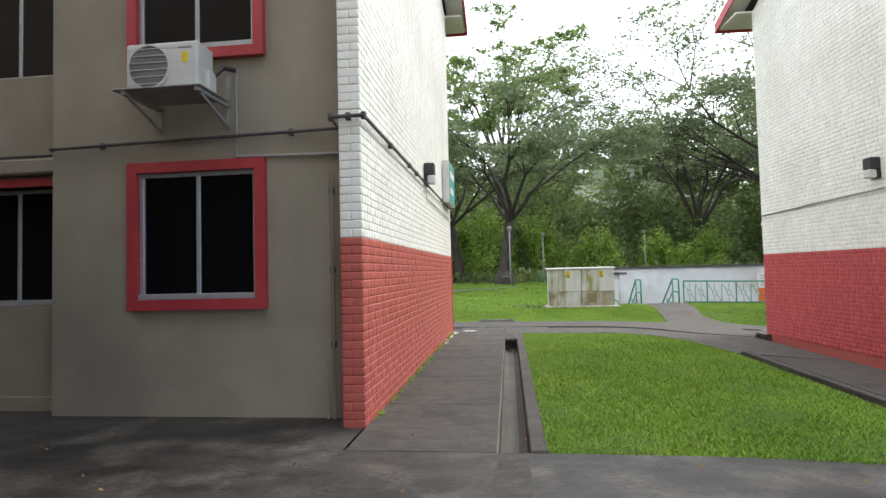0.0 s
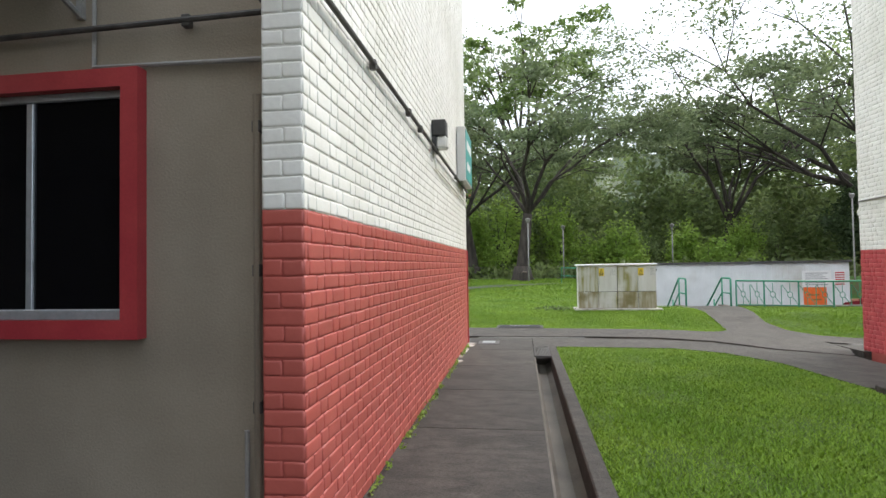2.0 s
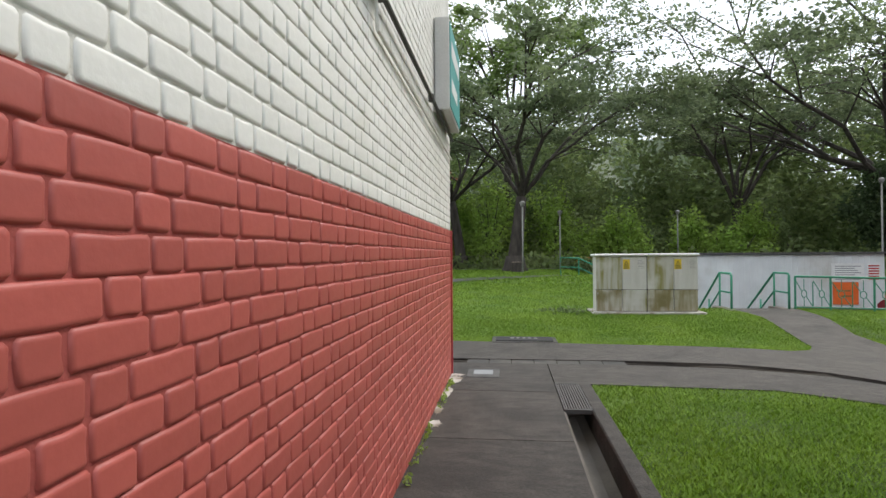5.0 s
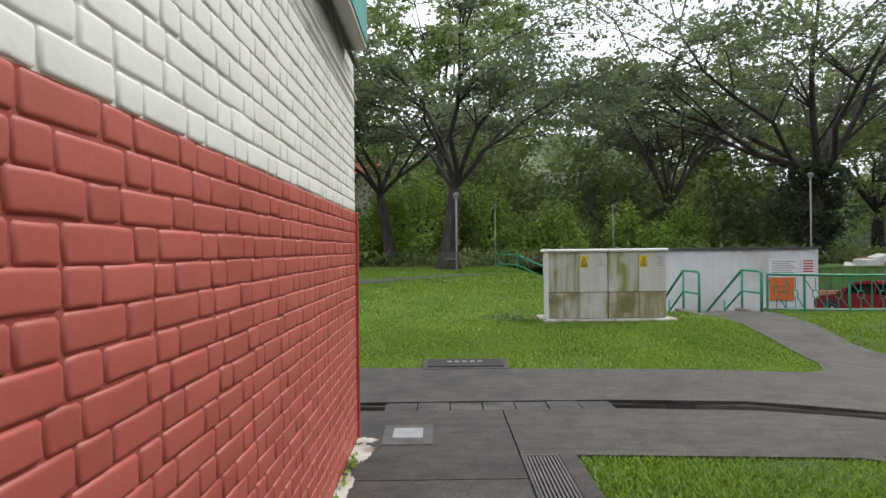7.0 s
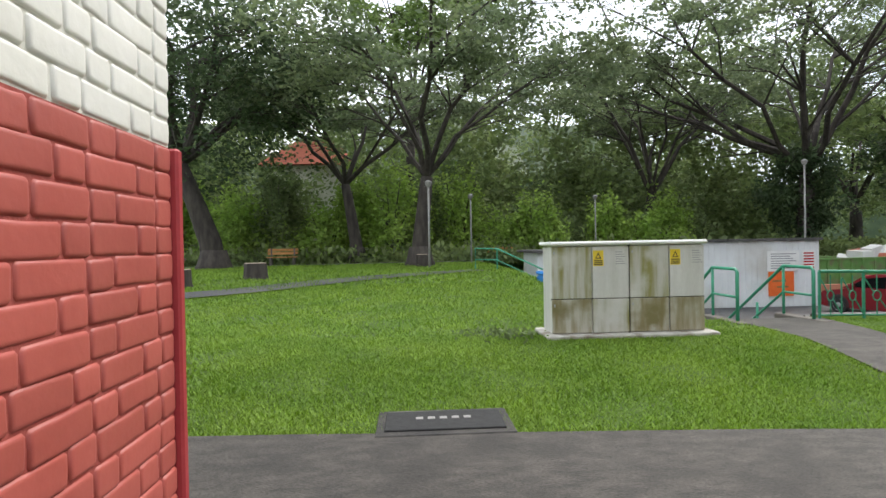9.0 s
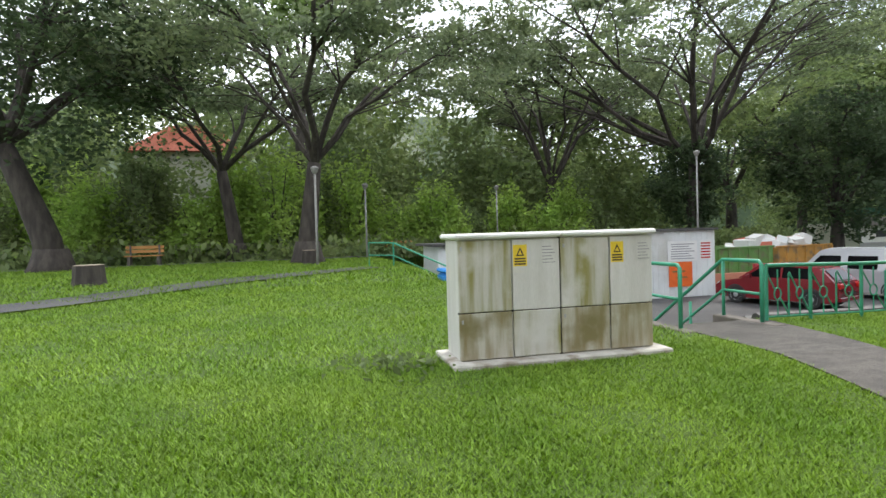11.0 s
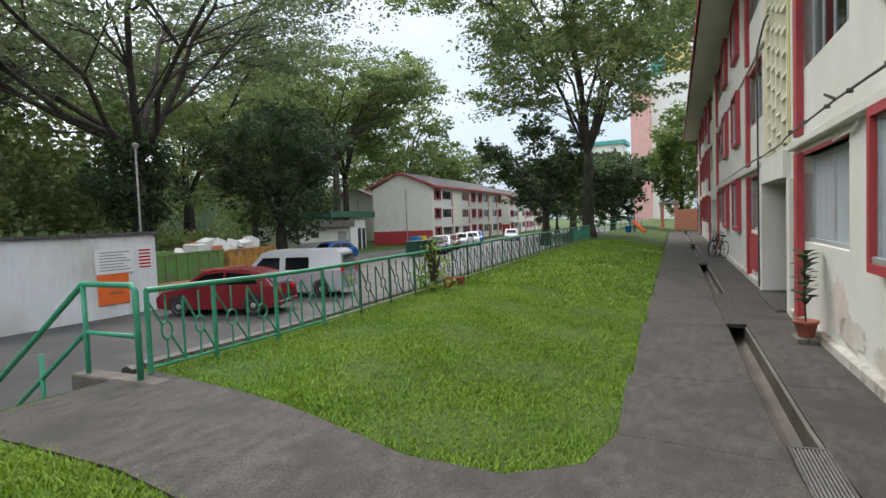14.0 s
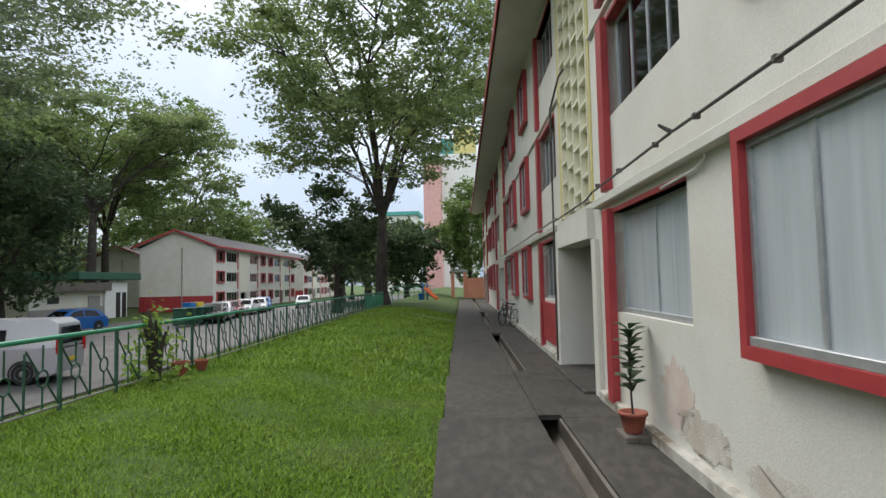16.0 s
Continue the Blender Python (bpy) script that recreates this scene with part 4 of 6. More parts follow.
tree(43.0, 25.5, -0.3, 9.5, 4.0, 0.25, 2.2, 6, LEAF_DARK, 0.16, 12000, 19, "small bushy dark tree near the playground", (0, 0), 0.6, 5, 0.6)
tree(41.0, 60.0, ROAD, 20.0, 12.0, 0.7, 6.0, 8, LEAF_MID, 0.2, 30000, 20, "broad tree with yellow-green crown behind the car park", (0, 0), 0.35, 6, 0.4)
for k, (x, y, h, r) in enumerate(((64, 24, 9, 4), (71, 28, 10, 4.5), (80, 32, 12, 5), (92, 37, 12, 5), (104, 30, 13, 6))):
    tree(x, y, -0.8, h, r, 0.25, h * 0.25, 6, (LEAF_DARK, LEAF_MID)[k % 2], 0.22, 9000, 45 + k, "bushy tree beyond the playground", (0, 0), 0.6, 5, 0.9)
tree(62.5, 58.5, ROAD, 26.0, 14.0, 0.6, 11.0, 11, LEAF_MID, 0.19, 46000, 22, "wide rain tree with yellow-green crown beside the hut", (0.4, 0), 0.3, 8)
tree(62.0, 72.0, ROAD, 24.0, 11.0, 0.7, 8.0, 8, LEAF_MID, 0.26, 24000, 23, "tall full-crowned tree behind the cream flats", (0, 0), 0.45, 6, 0.5)
tree(71.0, 63.0, ROAD, 28.0, 11.5, 0.6, 9.5, 9, LEAF_LIGHT, 0.22, 34000, 24, "lofty tree with yellow-green crown over the cream flats", (0, 0), 0.4, 7, 0.5)
tree(64.5, 17.2, -0.3, 12.5, 3.8, 0.3, 3.0, 6, LEAF_LIGHT, 0.16, 24000, 21, "rounded bright tree at the end of the flats", (0, 0), 0.8, 6, 1.8)
for k, (x, y, h, r) in enumerate(((85, 61, 25, 9.5), (98, 62.5, 19, 7.5), (74, 78, 23, 10), (92, 84, 25, 10), (112, 84, 24, 9), (120, 64, 20, 8), (66, 76, 20, 9), (104, 61, 15, 5), (84, 36.5, 11, 5), (100, 36, 13, 6), (142, 52, 18, 9))):
    tree(x, y, ROAD, h, r, 0.5, h * 0.3, 6, (LEAF_MID, LEAF_LIGHT, LEAF_RAIN)[k % 3], 0.3, 11000, 130 + k, "tall leafy tree standing behind the far flats", (0, 0), 0.45, 5, 0.8)


# creepers and ferns clothing the trunk and the fork of the big rain tree
ivy = np.random.default_rng(15)
hub = np.stack([ivy.normal(size=60) * 0.75, ivy.normal(size=60) * 0.75, ivy.uniform(3.0, 8.0, 60)], 1)
hub[:, :2] *= (0.35 + np.sin(np.clip((hub[:, 2] - 2.6) / 5.6, 0, 1) * np.pi))[:, None]
v, f = leaf_quads(hub[ivy.integers(0, 60, 9000)] + ivy.normal(size=(9000, 3)) * np.array([0.34, 0.34, 0.3]), 0.13, ivy, 0.9)
raw("creeper", v, f, LEAF_DARK, big_rain)


def shrub(x, y, z, r, h, leaf, size, count, seed, label):
    rng = np.random.default_rng(seed)
    t = thing("shrub", label, "shrub", "shrubs along the woods", at=Matrix.Translation((x, y, z)))
    bm = bmesh.new()
    tips = []
    for k in range(7):
        a = rng.uniform(0, 6.3)
        e = Vector((math.cos(a) * r * rng.uniform(0.2, 0.6), math.sin(a) * r * rng.uniform(0.2, 0.6), h * rng.uniform(0.6, 0.9)))
        tube(bm, [(0, 0, -0.1), e * 0.5 + Vector((0, 0, h * 0.1)), e], 0.06, 5, 0.02)
    part("stem", bm, BARK, t)
    n = 34
    d = rng.normal(size=(n, 3))
    d /= np.linalg.norm(d, axis=1)[:, None]
    d[:, 2] = np.abs(d[:, 2])
    blobs = d * rng.uniform(0.55, 1.0, n)[:, None] * np.array([r, r, h * 0.92])
    pick = rng.integers(0, n, count)
    c = blobs[pick] + rng.normal(size=(count, 3)) * np.array([r, r, h]) * 0.13
    c[:, 2] = np.maximum(c[:, 2], 0.05)
    v, f = leaf_quads(c, size, rng, 0.7)
    raw("foliage", v, f, leaf, t)


rs = random.Random(5)
for k in range(17):
    x = -17 + k * 2.25 + rs.uniform(-0.5, 0.5)
    shrub(x, 46 + rs.uniform(-1.5, 2.0), 0.4 if x < 4 else -0.6, rs.uniform(1.8, 2.8), rs.uniform(3.6, 6.4), LEAF_BRIGHT if k % 4 else LEAF_MID, 0.13, 7000, 60 + k, "bright green leafy shrub at the edge of the woods")

rng = np.random.default_rng(77)
cl, cs = [], []
for _ in range(420):
    side = rng.uniform()
    if side < 0.62:
        p = (rng.uniform(-48, 34), rng.uniform(50, 74), 0)
    else:
        p = (rng.uniform(28, 150), rng.uniform(78, 118), -1)
    h = rng.uniform(5, 19) if side < 0.62 else rng.uniform(5, 24)
    cl.append((p[0], p[1], p[2] + h * rng.uniform(0.25, 1.0)))
    cs.append(rng.uniform(1.8, 3.4))
cl, cs = np.array(cl), np.array(cs)
pick = rng.integers(0, len(cl), 190000)
d = rng.normal(size=(190000, 3))
d /= np.linalg.norm(d, axis=1)[:, None]
c = cl[pick] + d * (cs[pick] * rng.uniform(0.6, 1.15, 190000))[:, None]
v, f = leaf_quads(c, 0.24, rng, 0.7)
woods = raw("woods", v, f, LEAF_MID)
tagged(woods, "dense dark green woods behind the park", "woods", kind="stuff")
c = np.stack([rng.uniform(-40, 30, 26000), rng.uniform(41, 50, 26000), 0.45 + np.abs(rng.normal(size=26000)) * 0.45], 1)
v, f = leaf_quads(c, 0.2, rng, 1.2)
under = raw("undergrowth", v, f, LEAF_MID)
tagged(under, "low ferny undergrowth below the trees", "undergrowth", kind="stuff")
# wooded slope that closes the view behind the trees
hx = np.linspace(-160, 260, 85)
hv, hf = [], []
for i, x in enumerate(hx):
    for j, (yy, zz) in enumerate(((76, -2), (80, 10), (90, 16.5), (110, 19))):
        off = 46 * float(step(x, 28, 60))
        hv.append((x, yy + off, zz * (1 + 0.16 * math.sin(i * 1.7 + j) + 0.1 * math.sin(i * 0.6)) * (1 - 0.3 * float(step(x, 40, 120)))))
        if i and j:
            a = i * 4 + j
            hf.append((a - 5, a - 1, a, a - 4))
hill = raw("backdrop", hv, hf, LEAF_DARK)
tagged(hill, "dark wooded hillside in the distance", "backdrop", kind="structure")

# ---- lawn grass ----
rng = np.random.default_rng(9)


def blades(n, x0, x1, y0, y1, poly, tall):
    p = np.stack([rng.uniform(x0, x1, n), rng.uniform(y0, y1, n)], 1)
    ok = inside(poly, p[:, 0], p[:, 1])
    p = p[ok]
    low = (p[:, 1] - fence_y(p[:, 0]) > 0.3) & (p[:, 0] > 3.6)
    p = p[~low]
    n = len(p)
    z = land(p[:, 0], p[:, 1]) - 0.02
    a = rng.uniform(0, 2 * np.pi, n)
    w = rng.uniform(0.006, 0.013, n) * (tall / 0.05)
    h = tall * rng.uniform(0.3, 1.1, n)
    bend = rng.uniform(0.3, 1.5, n) * h
    base = np.stack([p[:, 0], p[:, 1], z], 1)
    side = np.stack([np.cos(a) * w, np.sin(a) * w, 0 * a], 1)
    tip = base + np.stack([-np.sin(a) * bend, np.cos(a) * bend, h], 1)
    return np.stack([base - side, base + side, tip], 1).reshape(-1, 3)


v = np.concatenate([
    blades(240000, 0.6, 4.2, 3.2, 11.8, LAWN_A, 0.045),
    blades(230000, -2.5, 5.0, 14.4, 18.5, LAWN_N, 0.048),
    blades(90000, -11, -2.5, 14.4, 20, LAWN_N, 0.065),
    blades(110000, -6, 5.0, 18, 26, LAWN_N, 0.065),
    blades(60000, -16, -6, 18, 26, LAWN_N, 0.085),
    blades(70000, -16, 5.0, 25, 42, LAWN_N, 0.11),
    blades(200000, 5.9, 15, 15, 20, LAWN_E, 0.045),
    blades(90000, 14, 34, 15.4, 21.5, LAWN_E, 0.09),
])
lawn = raw("grass", v, np.arange(len(v)).reshape(-1, 3), GRASS)
tagged(lawn, "short bright green lawn grass", "grass", kind="stuff")

# ---- electrical cabinet on the lawn ----
cab = thing("electrical_cabinet", "weathered white electrical cabinets with green algae streaks on a plinth", "cabinet")
X0, X1, YF, ZB, ZT = 1.67, 3.865, 18.03, 0.195, 1.43
part("plinth", boxes((1.57, 4.0, 17.87, 18.72, 0.02, 0.2), bevel=0.015), SLAB_WHITE, cab)
part("body", boxes((X0 + 0.02, X1 - 0.02, YF + 0.03, 18.6, ZB, ZT), bevel=0.01), CABINET, cab)
bm = bmesh.new()
for x0, x1 in ((X0 - 0.03, 2.778), (2.783, X1 + 0.03)):
    box(bm, x0, x1, YF - 0.05, 18.66, ZT, ZT + 0.06, 0.02)
part("top_cover", bm, WHITE, cab)
xs = [X0, 2.245, 2.78, 3.35, X1]
for k in range(4):
    for z0, z1, m in ((0.69, ZT - 0.015, ALGAE if k % 2 == 0 else CABINET), (ZB + 0.015, 0.68, CAB_LOW if k != 1 else ALGAE)):
        d = part("door_panel", boxes((xs[k] + 0.008, xs[k + 1] - 0.008, YF, YF + 0.03, z0, z1), bevel=0.006), m, cab)
        if k % 2 == 0:
            part("lock", boxes((xs[k] + 0.03, xs[k] + 0.05, YF - 0.012, YF, z1 - 0.1, z1 - 0.06), bevel=0.003), STEEL, d)
# Near-black strips draw the shade in the gaps between the doors.
part("frame_gap_shade", boxes((2.765, 2.795, YF + 0.018, YF + 0.035, ZB, ZT), (X0, X1, YF + 0.018, YF + 0.035, 0.675, 0.695)), GAP_SHADE, cab)
for x in (2.262, 3.365):
    lb = part("warning_label", boxes((x, x + 0.15, YF - 0.003, YF - 0.0005, 1.14, 1.36)), YELLOW, cab, "yellow danger label with black triangle")
    bm = bmesh.new()
    tri = [(x + 0.03, 1.245), (x + 0.12, 1.245), (x + 0.075, 1.335)]
    inn = [(x + 0.05, 1.257), (x + 0.10, 1.257), (x + 0.075, 1.308)]
    a = [bm.verts.new((px, YF - 0.005, pz)) for px, pz in tri]
    b = [bm.verts.new((px, YF - 0.005, pz)) for px, pz in inn]
    for i in range(3):
        bm.faces.new((a[i], a[(i + 1) % 3], b[(i + 1) % 3], b[i]))
    part("triangle", bm, BLACK, lb)
    for k in range(3):
        part("print_line", boxes((x + 0.015, x + 0.135, YF - 0.005, YF - 0.003, 1.155 + k * 0.027, 1.17 + k * 0.027)), BLACK, lb)
    nt = part("notice", boxes((x + 0.3, x + 0.48, YF - 0.003, YF - 0.0005, 1.15, 1.39)), CABINET, cab)
    for k in range(6):
        part("print_line", boxes((x + 0.32, x + 0.46 - 0.02 * (k % 3), YF - 0.005, YF - 0.003, 1.165 + k * 0.033, 1.173 + k * 0.033)), INK, nt)

# ---- stairs and green handrails down to the car park ----
stairs = thing("stairs", "concrete steps down to the car park", "stairs", kind="structure")
for k in range(9):
    z = 0.12 - 0.168 * (k + 1)
    part("step", boxes((5.0, 6.12, 19.4 + k * 0.28, 19.4 + (k + 1) * 0.28 + 0.02, ROAD - 0.2, z), bevel=0.01), KERB, stairs)
for x0, x1 in ((4.8, 5.0), (6.12, 6.32)):
    part("stair_kerb", boxes((x0, x1, 18.75, 19.9, -0.1, 0.17), bevel=0.015), KERB, stairs)


def handrail(x, label):
    t = thing("handrail", label, "handrail", "green stair handrails")
    zt, r = 1.0, 0.028
    ya, yb, yc, yd = 19.02, 19.75, 21.9, 22.5
    drop = -1.45
    pts = [(x, ya, 0.12), (x, ya, zt - 0.05), (x, ya + 0.05, zt), (x, yb, zt), (x, yc, zt + drop), (x, yd, zt + drop), (x, yd + 0.04, zt + drop - 0.05), (x, yd + 0.04, ROAD)]
    part("rail", tube(bmesh.new(), pts, r, 8), GREEN, t, smooth=True)
    part("lower_rail", tube(bmesh.new(), [(x, ya, 0.55), (x, yb, 0.55), (x, yc, 0.55 + drop), (x, yd, 0.55 + drop)], 0.022, 8), GREEN, t, smooth=True)
    for y, z0, z1 in ((yb, 0.0, zt), (20.5, -0.95, zt + drop * 0.49), (yc, ROAD, zt + drop)):
        part("post", tube(bmesh.new(), [(x, y, z0), (x, y, z1)], 0.024, 8), GREEN, t, smooth=True)


handrail(4.93, "green tubular handrail at the car park steps")
handrail(6.2, "green tubular handrail beside the fence end")
t = thing("handrail", "long green sloping handrail on the far steps", "handrail", "green stair handrails")
for dz, r in ((0.0, 0.03), (-0.42, 0.022)):
    part("rail", tube(bmesh.new(), [(2.15, 31.6, 0.45), (2.15, 31.6, 1.3 + dz), (2.9, 31.0, 1.28 + dz), (5.9, 28.3, -0.3 + dz)], r, 8), GREEN, t)
for x, y, zb, zt in ((2.9, 31.0, 0.4, 1.28), (4.4, 29.65, -0.4, 0.5), (5.9, 28.3, -1.4, -0.3)):
    part("post", tube(bmesh.new(), [(x, y, zb), (x, y, zt)], 0.026, 8), GREEN, t)

# ---- fence along the lawn ----
fence = thing("fence", "green steel fence with circle and bar pattern beside the lawn", "fence")
BAY, NB = 0.985, 31
RAIL_H, FOOT_H = 0.80, 0.08


def fence_z(x):
    return float(ground_z(x, fence_y(x) - 0.3)) - 0.02


for k in range(NB + 1):
    x = 6.4 if k == 0 else 7.2 + (k - 1) * BAY
    y, z = fence_y(x), fence_z(x)
    # Posts and motifs 4 to 24 take the darker green.
    bay_steel = GREEN if k < 4 or k > 24 else DARK_GREEN
    part("post", tube(bmesh.new(), [(x, y, z - 0.15), (x, y, z + RAIL_H)], 0.024, 8), bay_steel, fence)
    if k == NB:
        break
    xe = 7.2 + k * BAY
    ye, ze = fence_y(xe), fence_z(xe)
    part("top_rail", tube(bmesh.new(), [(x, y, z + RAIL_H), (xe, ye, ze + RAIL_H)], 0.027, 8), GREEN, fence)
    part("bottom_rail", tube(bmesh.new(), [(x, y, z + FOOT_H), (xe, ye, ze + FOOT_H)], 0.014, 6), PIPE_GREY if k > 2 else GREEN, fence)
    at = lambda s, h: (x + (xe - x) * s, y + (ye - y) * s, z + (ze - z) * s + h)
    part("mid_bar", tube(bmesh.new(), [at(0.5, FOOT_H), at(0.5, 0.68)], 0.013, 5), bay_steel, fence)
    for s0 in (0.25, 0.75):
        bm = bmesh.new()
        tube(bm, [at(s0 + 0.075 * math.cos(a), 0.40 + 0.085 * math.sin(a)) for a in np.linspace(0, 2 * math.pi, 13)], 0.011, 5)
        tube(bm, [at(s0, 0.485), at(s0, 0.74)], 0.010, 5)
        tube(bm, [at(s0, FOOT_H), at(s0, 0.315)], 0.010, 5)
        tube(bm, [at(s0 - 0.235, 0.70), at(s0 - 0.06, 0.46)], 0.011, 5)
        tube(bm, [at(s0 + 0.06, 0.34), at(s0 + 0.235, 0.11)], 0.011, 5)
        part("motif", bm, bay_steel, fence)

# ---- fence and gate rails beyond the tall tree ----
far_fence = thing("fence", "plain green steel fence round the playground lawn", "fence")
for k in range(12):
    xa, ya, xb, yb = 41.5 + k * 1.6, 22.3 - k * 0.16, 41.5 + (k + 1) * 1.6, 22.3 - (k + 1) * 0.16
    za = float(land(xa, 20.0))
    part("post", tube(bmesh.new(), [(xa, ya, -1.6), (xa, ya, za + 1.0)], 0.03, 6), GREEN, far_fence)
    for h in (0.35, 0.68, 1.0):
        part("rail", tube(bmesh.new(), [(xa, ya, za + h), (xb, yb, za + h)], 0.022, 6), GREEN, far_fence)
kerbwall = thing("retaining_kerb", "dark stained concrete kerb below the fence", "kerb", kind="structure")
bm = bmesh.new()
x = 6.5
for k in range(12):
    xa, xb = x + k * 4.4, x + (k + 1) * 4.4 - 0.02
    v = [bm.verts.new(q) for q in [(xx, fence_y(xx) + o, zz) for xx in (xa, xb) for o, zz in ((0.3, ROAD), (0.3, -0.03), (0.5, -0.03), (0.5, ROAD))]]
    for q in ((0, 1, 2, 3), (4, 5, 6, 7), (0, 1, 5, 4), (1, 2, 6, 5), (2, 3, 7, 6)):
        bm.faces.new([v[i] for i in q])
part("wall", bm, DARK_CONCRETE, kerbwall)

pipes = thing("ground_pipe", "dark pipe lying along the foot of the fence", "pipe", kind="structure")
for off, h, r in ((0.4, -0.03, 0.085), (0.63, -0.12, 0.1)):
    part("run", tube(bmesh.new(), [(x, fence_y(x) + off, float(ground_z(x, fence_y(x) - 0.3)) + h) for x in np.arange(6.6, 36, 2.0)], r, 8), PIPE_DARK, pipes)

# ---- car park ----
road = slab("road", [(4.7, 21.0), (6.6, 19.95), (60, fence_y(60) + 0.8), (140, 27), (140, 44), (60, 44), (40, 47), (4.7, 47)], ASPHALT, None, 0.0, 0.1, ROAD, 12.0)
tagged(road, "dark damp asphalt car park", "road", kind="structure")
shed = thing("shed", "white ribbed sheet-metal shed with notices", "shed")
HX0, HX1, HY = 6.9, 16.9, 33.0
part("wall", boxes((HX0, HX1, HY, HY + 3.2, ROAD, 1.40)), HOARD, shed)
k = HX0
while k < HX1 - 0.1:
    part("sheet_rib", boxes((k, k + 0.06, HY - 0.025, HY, ROAD + 0.02, 1.38)), HOARD, shed)
    k += 0.26
bm = bmesh.new()
k = HX0 - 0.1
while k < HX1 + 0.05:
    tube(bm, [(k, HY - 0.15, 1.43), (k, HY + 3.3, 1.34)], 0.06, 6)
    k += 0.115
tagged(part("corrugated_roof", bm, ROOF, shed), "dark corrugated roof sheets", kind="stuff")
part("lean_to", boxes((4.9, 6.9, HY + 0.2, HY + 3, ROAD, 1.05), bevel=0.02), HOARD, shed)
part("lean_to_roof", boxes((4.6, 7.3, HY - 0.1, HY + 3.2, 1.06, 1.16), bevel=0.01), ROOF, shed)
sg = part("orange_notice", boxes((14.65, 15.75, HY - 0.06, HY - 0.03, -0.95, 0.08)), ORANGE, shed, "bright orange board")
part("mark", boxes((14.8, 15.4, HY - 0.064, HY - 0.06, -0.35, -0.28), (15.0, 15.5, HY - 0.064, HY - 0.06, -0.6, -0.53)), MUD, sg)
nb = part("white_notice", boxes((14.6, 16.0, HY - 0.055, HY - 0.03, 0.1, 0.95)), WHITE, shed)
for k in range(7):
    part("print_line", boxes((14.75, 15.85 - 0.13 * (k % 3), HY - 0.06, HY - 0.055, 0.2 + k * 0.1, 0.235 + k * 0.1)), INK, nb)
rn = part("red_print", boxes((16.15, 16.7, HY - 0.03, HY - 0.026, 0.15, 0.95)), WHITE, shed)
for k in range(6):
    part("print_line", boxes((16.2, 16.65, HY - 0.035, HY - 0.03, 0.2 + k * 0.12, 0.26 + k * 0.12)), TAIL, rn)


def wheel(parent, x, y, r, w):
    m = Matrix.Translation((x, y, r)) @ pose(0, 0, 0, 90)
    ty = part("wheel", lathe(bmesh.new(), [(r * 0.62, -w / 2), (r * 0.93, -w / 2), (r, -w / 3), (r, w / 3), (r * 0.93, w / 2), (r * 0.62, w / 2)], 20), RUBBER, parent)
    ty.matrix_local = m
    rim = part("rim", lathe(bmesh.new(), [(r * 0.1, -w / 2 - 0.01), (r * 0.55, -w / 2 + 0.015), (r * 0.63, -w / 2 - 0.005), (r * 0.63, w / 2 + 0.005), (r * 0.55, w / 2 - 0.015), (r * 0.1, w / 2 + 0.01)], 16), STEEL, ty)
    return ty


def car(name, m, paint, lower, roof, half, wheels, label, glass, r=0.33):
    """A vehicle lofted over its width: outline below the shoulder, then the cabin drawn in towards the roof."""
    t = thing(name, label, name, "parked vehicles", at=m)
    top = max(z for _, z in roof)
    shoulder = min(z for _, z in roof)

    def loft(outline, wl, wh, z0, z1):
        bm = bmesh.new()
        sides = []
        for s in (-1, 1):
            sides.append([bm.verts.new((x, s * (wl + (wh - wl) * min(max((z - z0) / (z1 - z0), 0), 1)), z)) for x, z in outline])
        n = len(outline)
        for i in range(n):
            bm.faces.new((sides[0][i], sides[0][(i + 1) % n], sides[1][(i + 1) % n], sides[1][i]))
        bm.faces.new(sides[0])
        bm.faces.new(sides[1])
        bmesh.ops.bevel(bm, geom=[e for e in bm.edges], offset=0.025, segments=2, affect="EDGES", clamp_overlap=True)
        return bm
    part("body", loft(lower, half, half * 0.97, 0.2, 1.0), paint, t, smooth=False)
    part("cabin", loft(roof, half * 0.96, half * 0.78, shoulder, top), paint, t)
    for g in glass:
        bm = bmesh.new()
        w = [bm.verts.new((x, y * (half * (0.96 - 0.18 * (z - shoulder) / (top - shoulder)) + 0.006) if abs(y) == 1 else y, z)) for x, y, z in g]
        bm.faces.new(w)
        part("car_window", bm, GLASS, t)
    for x in wheels:
        for s in (-1, 1):
            wheel(t, x, s * (half - 0.1), r, 0.2)
            part("arch", lathe_arch(x, s * (half + 0.003), r), BLACK, t)
    return t


def lathe_arch(x, y, r):
    bm = bmesh.new()
    a = [bm.verts.new((x + r * 1.18 * math.cos(q), y, r + r * 1.18 * math.sin(q))) for q in np.linspace(-0.25, math.pi + 0.25, 14)]
    b = [bm.verts.new((x + r * 1.0 * math.cos(q), y, r + r * 1.0 * math.sin(q))) for q in np.linspace(-0.25, math.pi + 0.25, 14)]
    for i in range(13):
        bm.faces.new((a[i], a[i + 1], b[i + 1], b[i]))
    return bm


